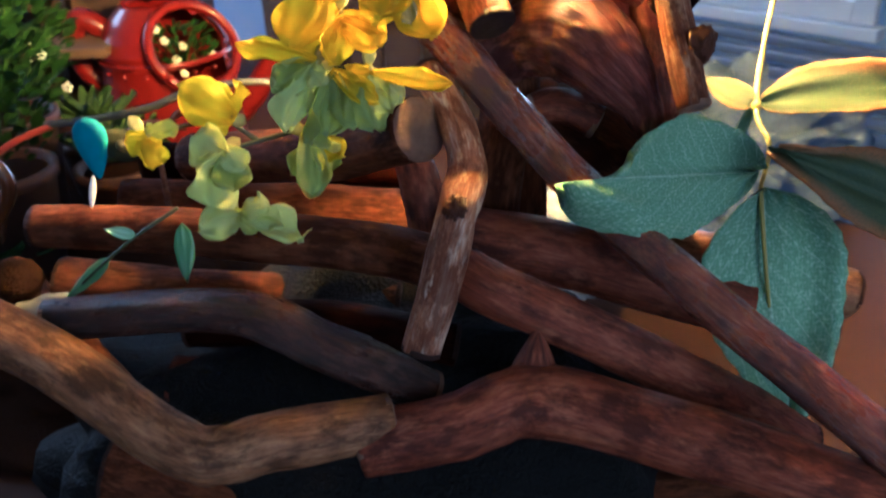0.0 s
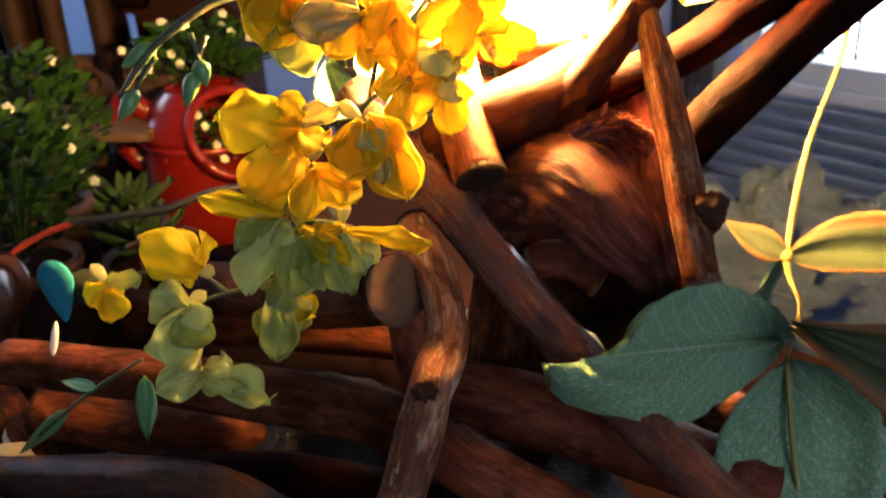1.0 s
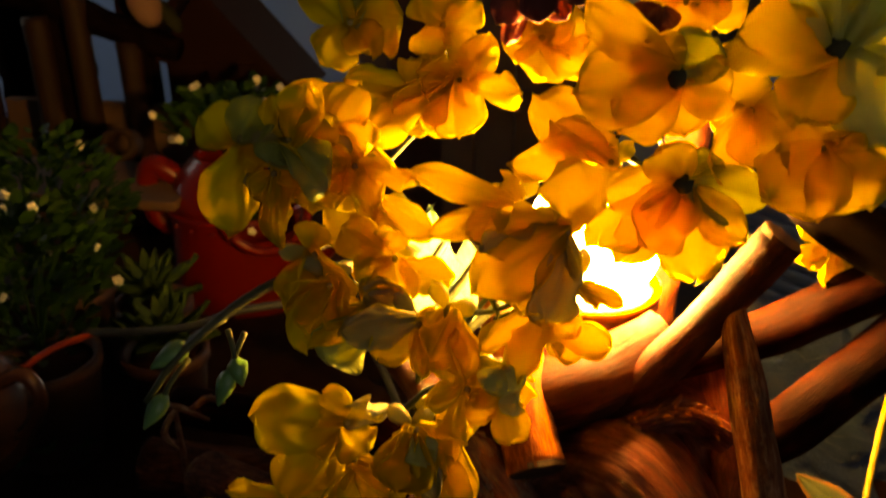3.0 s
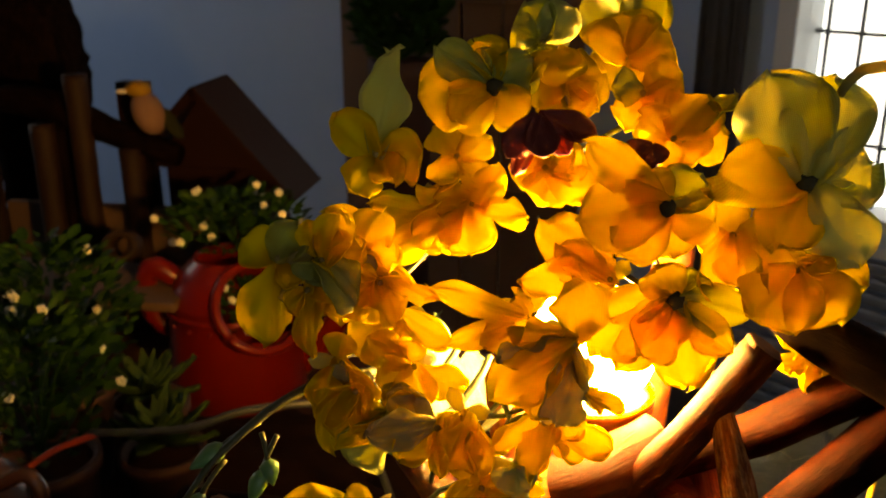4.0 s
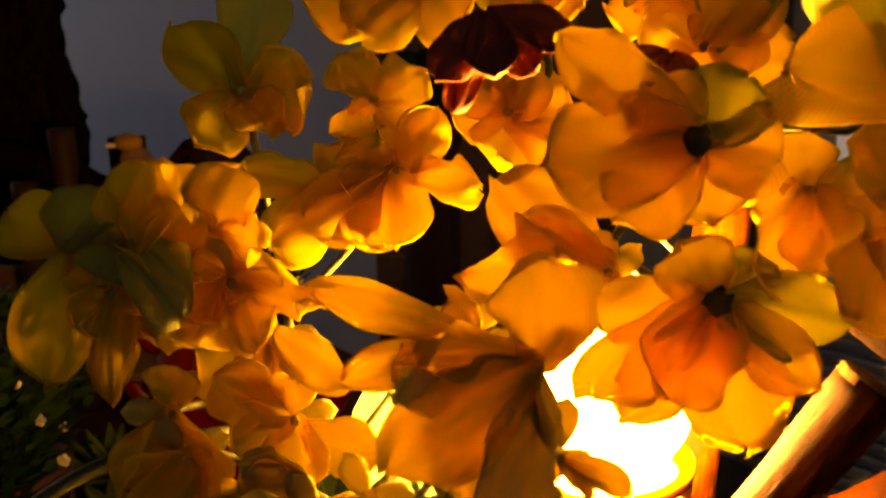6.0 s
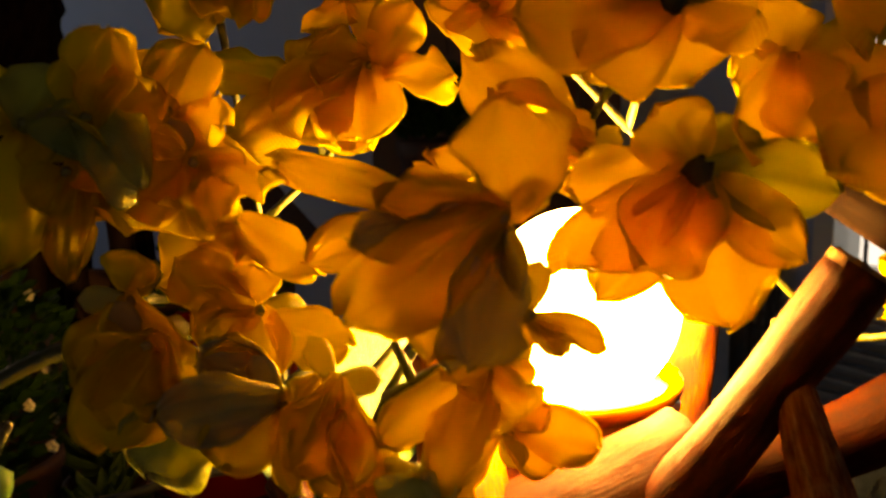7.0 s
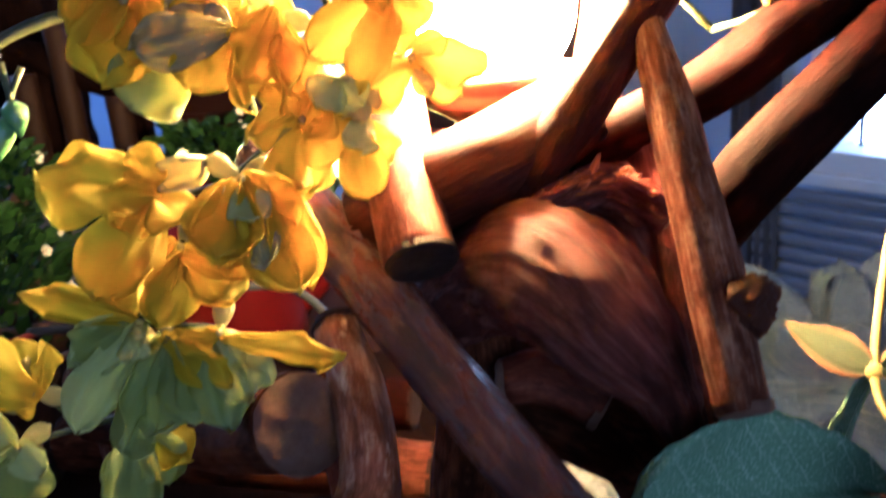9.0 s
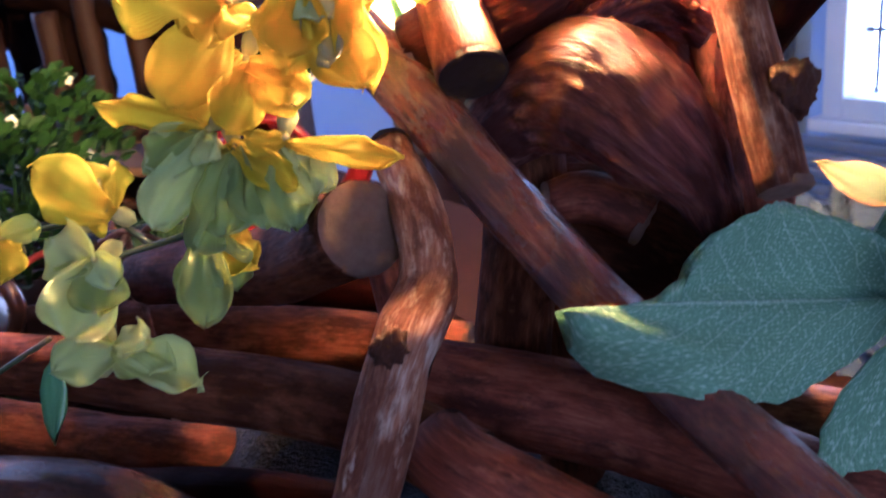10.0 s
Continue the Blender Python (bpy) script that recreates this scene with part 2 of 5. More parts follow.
GREEN = speckled("shaded_leaf_green", (0.0045, 0.021, 0.004), (0.014, 0.052, 0.008), 90, 0.6, 0.0, 0.3, gloss=0.12)
SUCCULENT = speckled("grey_green_succulent", (0.012, 0.036, 0.010), (0.034, 0.075, 0.022), 90, 0.6, 0.0, 0.3, gloss=0.15)
WHITE_BLOOM = speckled("white_blossom", (0.5, 0.54, 0.48), (0.66, 0.68, 0.62), 300, 0.7, 0, 0.2)
CABLE = speckled("grey_cable_sheath", (0.018, 0.026, 0.034), (0.04, 0.052, 0.065), 60, 0.4, 0.05, 0.1)
RED_WIRE = speckled("red_wire", (0.3, 0.03, 0.015), (0.42, 0.06, 0.03), 60, 0.4, 0.1, 0.1)
TEAL = speckled("teal_feather", (0.003, 0.11, 0.17), (0.010, 0.23, 0.30), 400, 0.7, 0, 0.5, gloss=0.15)
PLUMAGE = speckled("olive_plumage", (0.008, 0.012, 0.006), (0.028, 0.030, 0.014), 300, 0.8, 0, 0.6, gloss=0.1)
IVORY = speckled("ivory_beak", (0.6, 0.58, 0.5), (0.75, 0.72, 0.65), 200, 0.4, 0, 0.1)
PINK = speckled("pinkish_plumage", (0.13, 0.07, 0.055), (0.20, 0.12, 0.095), 200, 0.8, 0, 0.4)
YELLOW = speckled("yellow_plumage", (0.20, 0.115, 0.01), (0.28, 0.17, 0.02), 200, 0.8, 0, 0.4)
TABLE = speckled("dark_brown_table_board", (0.022, 0.010, 0.007), (0.055, 0.024, 0.016), 14, 0.6, 0.0, 0.15, gloss=0.08)
WALL = speckled("pale_blue_wall_paint", (0.20, 0.34, 0.58), (0.27, 0.41, 0.65), 3, 0.85, 0, 0.15)
FLOOR = speckled("brown_floor_tile", (0.035, 0.03, 0.03), (0.07, 0.06, 0.06), 6, 0.6, 0, 0.1)
CEILING = speckled("off_white_ceiling", (0.5, 0.5, 0.48), (0.6, 0.6, 0.58), 3, 0.9, 0, 0.1)
PLANK = speckled("old_brown_planks", (0.045, 0.025, 0.016), (0.12, 0.07, 0.045), 9, 0.7, 0, 0.4)
SLAT = speckled("grey_painted_slats", (0.085, 0.11, 0.15), (0.14, 0.175, 0.23), 20, 0.3, 0.3, 0.2)
FRAME = speckled("grey_white_window_frame", (0.42, 0.48, 0.52), (0.52, 0.58, 0.62), 15, 0.5, 0, 0.1)
CURTAIN = speckled("dark_grey_cloth", (0.05, 0.06, 0.075), (0.09, 0.105, 0.125), 30, 0.85, 0, 0.2)
BAR = speckled("dark_iron_bar", (0.05, 0.06, 0.07), (0.09, 0.1, 0.11), 60, 0.5, 0, 0.2)
# black of the mass that paints the shade between the logs
GAP_SHADE = speckled("black_gap_shade", (0.003, 0.003, 0.003), (0.007, 0.006, 0.006), 60, 0.5, 0.0, 0.9, 0.003, gloss=0.12)
FOIL = speckled("crumpled_grey_plastic", (0.22, 0.25, 0.27), (0.5, 0.54, 0.57), 35, 0.22, 0.3, 0.9, 0.004)
# blue of the window's light is put into the wrap's own colour
WRAP = speckled("window_tinted_plastic_wrap", (0.04, 0.07, 0.13), (0.12, 0.185, 0.30), 45, 0.28, 0.2, 1.0, 0.006)
STONE = speckled("pale_pebble", (0.13, 0.12, 0.11), (0.26, 0.25, 0.23), 60, 0.6, 0, 0.5)
SOIL = speckled("dark_soil", (0.010, 0.005, 0.003), (0.030, 0.014, 0.009), 90, 0.95, 0, 0.9, 0.004, gloss=0.02)
# terracotta darkened likewise, as the pots stand in that shade
TERRACOTTA = speckled("shaded_terracotta", (0.028, 0.010, 0.007), (0.06, 0.022, 0.014), 50, 0.7, 0, 0.3)
SKYLIGHT = glowing("bright_sky_behind_window", (0.80, 0.95, 1.0), 5.0)

# ---- building helpers ----
ORIGIN = {}


def thing(name, base, label, category, group=""):
    ob = new(name)
    ob.location = base
    ob.empty_display_size = 0.02
    ORIGIN[ob.name] = Vector(base)
    return tagged(ob, label, category, group)


def part(name, geometry, mats, parent=None, label="", smooth=True):
    """One mesh object from (vertices, faces[, uvs, material indices]) or a bmesh, in world metres, under its parent."""
    me = bpy.data.meshes.new(name)
    base = ORIGIN[parent.name] if parent else Vector((0, 0, 0))
    if isinstance(geometry, bmesh.types.BMesh):
        bmesh.ops.translate(geometry, verts=geometry.verts, vec=-base)
        geometry.to_mesh(me)
        geometry.free()
    else:
        verts, faces, *rest = geometry
        me.from_pydata([tuple(Vector(p) - base) for p in verts], [], faces)
        if rest and rest[0] is not None:
            layer = me.uv_layers.new(name="UVMap")
            layer.data.foreach_set("uv", [c for loop in me.loops for c in rest[0][loop.vertex_index]])
        if len(rest) > 1:
            me.polygons.foreach_set("material_index", rest[1])
    for m in mats if isinstance(mats, (list, tuple)) else [mats]:
        me.materials.append(m)
    if smooth:
        me.polygons.foreach_set("use_smooth", [True] * len(me.polygons))
    me.update()
    ob = new(name, me)
    if parent:
        ob.parent = parent
        ORIGIN[ob.name] = base
    if label:
        ob["label"] = label
    return ob


def spline(points, n):
    """Smooth curve through points: n samples."""
    p = [Vector(q) for q in points]
    if len(p) == 2:
        return [p[0].lerp(p[1], i / (n - 1)) for i in range(n)]
    p = [2 * p[0] - p[1], *p, 2 * p[-1] - p[-2]]
    out, spans = [], len(p) - 3
    for i in range(n):
        s = i / (n - 1) * spans
        k = min(int(s), spans - 1)
        f = s - k
        a, b, c, d = p[k:k + 4]
        out.append(0.5 * (2 * b + (c - a) * f + (2 * a - 5 * b + 4 * c - d) * f * f + (3 * b - a - 3 * c + d) * f ** 3))
    return out


def tube(points, radii, sides=16, step=0.004, rough=0.0, seed=0, closed=True, ridge=0.0):
    """A round limb along a curve: vertices, faces, uvs in metres."""
    length = sum((Vector(b) - Vector(a)).length for a, b in zip(points, points[1:]))
    n = max(4, min(120, int(length / step)))
    line = spline(points, n)
    rad = [r[0] for r in spline([(r, 0, 0) for r in radii], n)]
    verts, uvs, faces = [], [], []
    side = Vector((0, 1, 0.2)).normalized()
    along = 0.0
    for i, p in enumerate(line):
        ax = (line[min(i + 1, n - 1)] - line[max(i - 1, 0)]).normalized()
        side = (side - side.dot(ax) * ax).normalized()
        up = ax.cross(side)
        if i:
            along += (p - line[i - 1]).length
        for k in range(sides):
            a = 2 * math.pi * k / sides
            d = side * math.cos(a) + up * math.sin(a)
            r = rad[i]
            if rough:
                q = d * r
                r += rough * (noise.noise(q * 90 + ax * along * 30 + Vector((seed * 3.1, 0, 0))) + 0.5 * noise.noise(q * 260 + ax * along * 60 + Vector((seed, 5, 0))))
            if ridge:
                n1 = noise.noise(Vector((math.cos(a) * 5 + seed, math.sin(a) * 5, along * 55)))
                n2 = noise.noise(Vector((math.cos(a) * 13, math.sin(a) * 13 + seed, along * 130)))
                r += ridge * (0.5 - 2.2 * max(0.0, 0.28 - abs(n1)) + 0.5 * n2)
            verts.append(p + d * r)
            uvs.append((abs(2 * k / sides - 1) * 3.1416 * max(radii), along + seed * 0.37))
    for i in range(n - 1):
        for k in range(sides):
            a, k2 = i * sides, (k + 1) % sides
            faces.append((a + k, a + k2, a + sides + k2, a + sides + k))
    if closed:
        faces.append(tuple(reversed(range(sides))))
        faces.append(tuple((n - 1) * sides + k for k in range(sides)))
    return verts, faces, uvs


def end_disc(centre, axis, radius, seed, sides=18):
    """A sawn end: a slightly domed, uneven disc with thickness."""
    axis = Vector(axis).normalized()
    s = axis.orthogonal().normalized()
    u = axis.cross(s)
    verts, faces = [], []
    for j, (rr, h) in enumerate(((1.0, -0.0015), (1.0, 0.0002), (0.86, 0.0008), (0.45, 0.0005), (0.12, 0.0009))):
        for k in range(sides):
            a = 2 * math.pi * k / sides
            w = 1 + 0.05 * noise.noise(Vector((math.cos(a) * 1.5, math.sin(a) * 1.5, seed)))
            wob = 0.0004 * noise.noise(Vector((k * 0.9, j * 2.0, seed)))
            verts.append(Vector(centre) + (s * math.cos(a) + u * math.sin(a)) * radius * rr * w + axis * (h + wob))
    for j in range(4):
        for k in range(sides):
            k2 = (k + 1) % sides
            faces.append((j * sides + k, j * sides + k2, (j + 1) * sides + k2, (j + 1) * sides + k))
    faces.append(tuple(4 * sides + k for k in range(sides)))
    return verts, faces


def lump(centre, r, seed, amount=0.25, squash=(1, 1, 1), sub=3, freq=1.6):
    bm = bmesh.new()
    bmesh.ops.create_icosphere(bm, subdivisions=sub, radius=1.0)
    for v in bm.verts:
        k = 1 + amount * noise.noise(v.co * freq + Vector((seed * 7.3, 0, 0))) + amount * 0.4 * noise.noise(v.co * freq * 3 + Vector((0, seed, 0)))
        v.co = Vector(centre) + Vector([c * k * r * s for c, s in zip(v.co, squash)])
    return bm


def box(x0, x1, y0, y1, z0, z1, bevel=0.0):
    bm = bmesh.new()
    bmesh.ops.create_cube(bm, size=1, matrix=Matrix.Translation(((x0 + x1) / 2, (y0 + y1) / 2, (z0 + z1) / 2)) @ Matrix.Diagonal((x1 - x0, y1 - y0, z1 - z0, 1)))
    if bevel:
        bmesh.ops.bevel(bm, geom=bm.edges[:], offset=bevel, segments=2, profile=0.6, affect="EDGES")
    return bm


def lathe(profile, centre, sides=32, tilt=None):
    """A turned body from (radius, height) pairs."""
    verts, faces = [], []
    for r, h in profile:
        for k in range(sides):
            a = 2 * math.pi * k / sides
            q = Vector((r * math.cos(a), r * math.sin(a), h))
            verts.append(Vector(centre) + (tilt @ q if tilt else q))
    for j in range(len(profile) - 1):
        for k in range(sides):
            k2 = (k + 1) % sides
            faces.append((j * sides + k, j * sides + k2, (j + 1) * sides + k2, (j + 1) * sides + k))
    return verts, faces


def blade(base, tip, width, normal, cup=0.15, curl=0.1, ruffle=0.06, crease=0.0, seed=0, nu=14, nv=16, shape="petal", thick=0.00035, skew=0.0):
    """A thin cloth blade from base to tip, with both faces: vertices, faces, uvs."""
    base, tip, normal = Vector(base), Vector(tip), Vector(normal)
    ax = tip - base
    length = ax.length
    ax.normalize()
    nrm = (normal - normal.dot(ax) * ax)
    if nrm.length < 1e-3:
        nrm = ax.orthogonal()
    nrm.normalize()
    side = ax.cross(nrm)
    half = width / 2
    verts, uvs, faces = [], [], []
    for s in (1, -1):
        for j in range(nv + 1):
            v = j / nv
            if shape == "petal":
                prof = (0.16 + 0.84 * math.sin(math.pi * min(1, v * 0.62 + 0.02) ** 0.9)) * math.sqrt(max(0.0, 1 - max(0, (v - 0.55) / 0.45) ** 2.6))
            else:
                prof = min(1.0, (v / 0.45) ** 0.6) * math.sqrt(max(0.0, 1 - max(0, (v - 0.5) / 0.5) ** 1.7)) if shape == "broad" else math.sin(math.pi * min(1.0, v) ** 0.8) ** 0.75 * (1 - 0.25 * v)
                prof *= 1 + 0.035 * ((j % 2) - 0.5)
            prof = max(prof, 0.03)
            for i in range(nu + 1):
                u = 2 * i / nu - 1
                edge = abs(u) ** 2 * (0.3 + v)
                wave = ruffle * length * edge * noise.noise(Vector((u * 1.5 + seed * 2.7, v * 3.2, seed * 1.3)))
                fold = 0.085 * length * noise.noise(Vector((u * 2.0, v * 0.9, seed * 3.9))) + 0.022 * length * noise.noise(Vector((u * 6.0, v * 1.5, seed * 1.9)))
                fold -= crease * half * max(0.0, 1 - abs(u) * 3) * math.sin(math.pi * min(1, v * 1.1))
                lift = cup * half * (u * u - 0.4) * math.sin(math.pi * min(v, 0.8)) + curl * length * (v * v - 0.9 * v) * 1.6 + wave + fold
                jag = 1 + v * (0.08 * noise.noise(Vector((u * 2.2 + seed, v * 3, seed))) + 0.025 * noise.noise(Vector((u * 11 + seed, v * 5, seed))))
                p = base + ax * (v * length * jag * (1 - skew * u * v)) + side * (u * half * prof) + nrm * (lift + s * thick / 2)
                verts.append(p)
                uvs.append((i / nu, v))
    m = (nu + 1) * (nv + 1)
    at = lambda s, i, j: s * m + j * (nu + 1) + i
    for j in range(nv):
        for i in range(nu):
            faces.append((at(0, i, j), at(0, i + 1, j), at(0, i + 1, j + 1), at(0, i, j + 1)))
            faces.append((at(1, i, j + 1), at(1, i + 1, j + 1), at(1, i + 1, j), at(1, i, j)))
    for j in range(nv):
        faces.append((at(0, 0, j), at(0, 0, j + 1), at(1, 0, j + 1), at(1, 0, j)))
        faces.append((at(0, nu, j + 1), at(0, nu, j), at(1, nu, j), at(1, nu, j + 1)))
    for i in range(nu):
        faces.append((at(0, i + 1, 0), at(0, i, 0), at(1, i, 0), at(1, i + 1, 0)))
        faces.append((at(0, i, nv), at(0, i + 1, nv), at(1, i + 1, nv), at(1, i, nv)))
    return verts, faces, uvs


# ---- the room ----
TABLE_Z = 0.0
WALL_AT, ALONG, INWARD = Vector((0.822, 2.058, 0)), Vector((-0.755, 0.656, 0)), Vector((-0.656, -0.755, 0))


def on_wall(s0, s1, z0, z1, d0, d1, bevel=0.0):
    """A box on the window wall: along it, in height, and out from it into the room."""
    bm = box(s0, s1, d0, d1, z0, z1, bevel)
    m = Matrix.Identity(4)
    m.col[0][:3], m.col[1][:3], m.col[3][:3] = ALONG, INWARD, WALL_AT
    bmesh.ops.transform(bm, matrix=m, verts=bm.verts)
    bmesh.ops.recalc_face_normals(bm, faces=bm.faces)
    return bm


def structure(name, bm, mat, label, category):
    return tagged(part(name, bm, mat, None, label, smooth=False), category=category, kind="structure")


structure("floor", box(-2.4, 5.8, -1.2, 2.9, -0.85, -0.75), FLOOR, "brown tiled floor under the table", "floor")
structure("ceiling", box(-2.4, 5.8, -1.2, 2.9, 1.9, 2.0), CEILING, "off-white painted ceiling", "ceiling")
structure("wall_north", box(-2.4, 0.6, 2.6, 2.75, -0.75, 1.9), WALL, "pale blue-grey painted plaster wall", "wall")
structure("wall_west", box(-2.4, -2.25, -1.1, 2.6, -0.75, 1.9), WALL, "pale blue-grey painted plaster wall", "wall")
# wall behind the viewer, its opening added to hold the rear area lamp
structure("wall_south", box(-2.25, 0.38, -1.10, -0.95, -0.75, 1.9), WALL, "unseen pale wall beside an opening added for daylight", "wall")
structure("wall_south_2", box(1.32, 5.8, -1.10, -0.95, -0.75, 1.9), WALL, "unseen pale wall beside an opening added for daylight", "wall")
structure("wall_south_3", box(0.38, 1.32, -1.10, -0.95, 1.10, 1.9), WALL, "unseen pale wall above an opening added for daylight", "wall")
structure("wall_east", on_wall(-6.3, -0.03, -0.75, 1.9, -0.15, 0), WALL, "pale painted wall beside the barred window", "wall")
structure("wall_east_2", on_wall(0.43, 1.0, -0.75, 1.9, -0.15, 0), WALL, "pale painted wall beside the barred window", "wall")
structure("wall_east_3", on_wall(-0.03, 0.43, -0.75, -0.185, -0.15, 0), WALL, "pale painted wall under the barred window", "wall")
structure("wall_east_4", on_wall(-0.03, 0.43, 1.2, 1.9, -0.15, 0), WALL, "pale painted wall over the barred window", "wall")
structure("backdrop", on_wall(-0.3, 0.7, -0.5, 1.4, -0.42, -0.40), SKYLIGHT, "bright cloudy sky outside the window", "sky")

win = tagged(thing("window_1", WALL_AT + Vector((0, 0, -0.25)), "bright barred window in a pale grey frame", "window"), kind="structure")
for s0, s1, z0, z1 in ((-0.05, 0.0, -0.205, 1.22), (0.40, 0.45, -0.205, 1.22), (0.0, 0.40, -0.205, -0.155), (0.0, 0.40, 1.17, 1.22)):
    part("window_frame", on_wall(s0, s1, z0, z1, -0.10, 0.025, 0.004), FRAME, win, smooth=False)
part("window_sill", on_wall(-0.07, 0.47, -0.235, -0.206, -0.02, 0.05, 0.004), FRAME, win, smooth=False)
for k in range(5):
    part("window_bar", on_wall(0.040 + k * 0.08, 0.049 + k * 0.08, -0.155, 1.17, -0.06, -0.05, 0.002), BAR, win, "thin dark iron bar", smooth=False)
for k in range(5):
    part("window_rail", on_wall(0.0, 0.40, -0.02 + k * 0.25, -0.010 + k * 0.25, -0.075, -0.062, 0.002), BAR, win, "thin dark iron bar", smooth=False)

shutter = tagged(thing("slatted_panel", WALL_AT + Vector((0, 0, -0.75)), "grey slatted panel on the wall under the window", "panel"))
for k in range(13):
    z = -0.255 - k * 0.038
    part("slat", on_wall(-1.6, 0.62, z - 0.030, z, 0.004, 0.026, 0.008), SLAT, shutter)

curtain_bm = bmesh.new()
for k in range(25):
    s = 0.52 + k * 0.0055
    d = 0.03 + 0.012 * math.sin(k * 1.35) + 0.004 * math.sin(k * 0.5)
    for z in (-0.7, 0.2, 1.7):
        curtain_bm.verts.new(WALL_AT + ALONG * s + INWARD * d + Vector((0, 0, z)))
curtain_bm.verts.ensure_lookup_table()
for k in range(24):
    for j in range(2):
        a = k * 3 + j
        curtain_bm.faces.new([curtain_bm.verts[i] for i in (a, a + 3, a + 4, a + 1)])
bmesh.ops.solidify(curtain_bm, geom=curtain_bm.faces[:], thickness=0.002)
tagged(part("curtain", curtain_bm, CURTAIN, None, "dark grey gathered curtain hanging beside the window"), category="curtain")

door = tagged(thing("plank_door", (-0.3, 2.57, -0.75), "old dark brown wooden door of upright planks", "door"))
for k in range(6):
    x = -0.64 + k * 0.112
    part("plank", box(x, x + 0.108, 2.555 + 0.004 * (k % 2), 2.59, -0.75, 1.5, 0.004), PLANK, door, smooth=False)
for z in (-0.3, 0.28, 0.85):
    part("crossbar", box(-0.62, 0.02, 2.53, 2.555, z, z + 0.07, 0.004), PLANK, door, smooth=False)

# the table: its far edge runs along the window wall
table = thing("table", (0, 0.4, -0.75), "dark brown wooden table that carries the whole arrangement", "table")
tb = bmesh.new()
corners = [Vector((x, y, TABLE_Z)) for x, y in ((-1.0, -0.15), (0.95, -0.15), (0.95, 0.115), (-0.35, 1.245), (-1.0, 1.245))]
bottom = [tb.verts.new(c - Vector((0, 0, 0.035))) for c in corners]
top = [tb.verts.new(c) for c in corners]
tb.faces.new(top)
tb.faces.new(bottom[::-1])
for k in range(5):
    tb.faces.new((bottom[k], bottom[(k + 1) % 5], top[(k + 1) % 5], top[k]))
bmesh.ops.bevel(tb, geom=tb.edges[:], offset=0.004, segments=2, affect="EDGES")
part("tabletop", tb, TABLE, table, smooth=False)
for x, y in ((-0.9, -0.05), (0.85, -0.05), (-0.9, 1.12), (-0.42, 1.12)):
    part("leg", box(x - 0.03, x + 0.03, y - 0.03, y + 0.03, -0.75, -0.036, 0.004), TABLE, table, smooth=False)

# ---- the driftwood lamp ----
lamp_base = thing("driftwood_lamp", (0.03, 0.3, TABLE_Z), "table lamp built of knotty brown driftwood branches round a lit bulb", "lamp")


def branch(name, points, radii, mat, seed, rough=0.0009, dark_end=False, pointed=False, knot=None, spike=None, ridge=0.0):
    if pointed:
        radii = [0.0012, *radii[1:]]
        points = [Vector(points[0]) + (Vector(points[0]) - Vector(points[1])) * 0.1, *points[1:]]
    ob = part(name, tube(points, radii, 64 if ridge else 18, 0.0012 if ridge else 0.003, rough, seed, True, ridge), mat, lamp_base)
    ends = [(points[-1], Vector(points[-1]) - Vector(points[-2]), radii[-1])]
    if not pointed:
        ends.append((points[0], Vector(points[0]) - Vector(points[1]), radii[0]))
    for k, (c, a, r) in enumerate(ends):
        part("sawn_end", end_disc(c, a, r * 1.0, seed + k), END_DARK if dark_end else END_PALE, ob, "sawn end grain", smooth=False)
    if knot:
        part("knot", lump(knot, 0.0048 if pointed else 0.0036, seed, 0.42, (1, 1, 1.2), 4, 1.9), KNOT, ob, "dark knot")
    if spike:
        s = Vector(spike)
        part("thorn", tube([s - Vector((0.001, 0, 0.022)), s + Vector((0.0, 0, -0.006)), s + Vector((0.0008, 0, 0.006))], [0.0125, 0.0068, 0.0014], 14, 0.002, 0.0004, seed), mat, ob, "broken twig stump")
    return ob


branch('stub', [(0.0171, 0.3592, 0.3015), (0.0246, 0.3333, 0.2794), (0.0340, 0.3110, 0.2580)], [0.0080, 0.0083, 0.0084], WOOD_ORANGE, 1, dark_end=True)
branch('pole', [(0.0300, 0.3400, 0.2380), (0.0450, 0.3360, 0.2570), (0.0660, 0.3300, 0.2840), (0.0935, 0.3325, 0.3245)], [0.0070, 0.0068, 0.0062, 0.0058], WOOD_RED_UNLIT, 2)
branch('upright', [(0.0815, 0.3330, 0.3120), (0.0880, 0.3180, 0.2850), (0.0945, 0.3020, 0.2580), (0.0995, 0.2880, 0.2350)], [0.0042, 0.0053, 0.0058, 0.0054], WOOD_AMBER, 3, pointed=True, knot=(0.101, 0.2955, 0.2535))
# both arms: their colour already holds the shade away from the bulb
branch('arm', [(0.0337, 0.3507, 0.2544), (0.0630, 0.3480, 0.2721), (0.0960, 0.3480, 0.2870), (0.1230, 0.3450, 0.3060), (0.1900, 0.3450, 0.3450)], [0.0070, 0.0072, 0.0072, 0.0075, 0.0080], WOOD_RED_SHADED, 4)
branch('arm', [(0.0939, 0.3389, 0.2526), (0.1032, 0.3300, 0.2684), (0.1239, 0.3355, 0.2889), (0.1575, 0.3464, 0.3184)], [0.0078, 0.0080, 0.0082, 0.0090], WOOD_RED_SHADED, 5)
branch('arm', [(0.0925, 0.3450, 0.3370), (0.1080, 0.3310, 0.3300), (0.1250, 0.3160, 0.3255), (0.1465, 0.3006, 0.3200)], [0.0060, 0.0078, 0.0086, 0.0090], WOOD_SILHOUETTE, 6, dark_end=True)
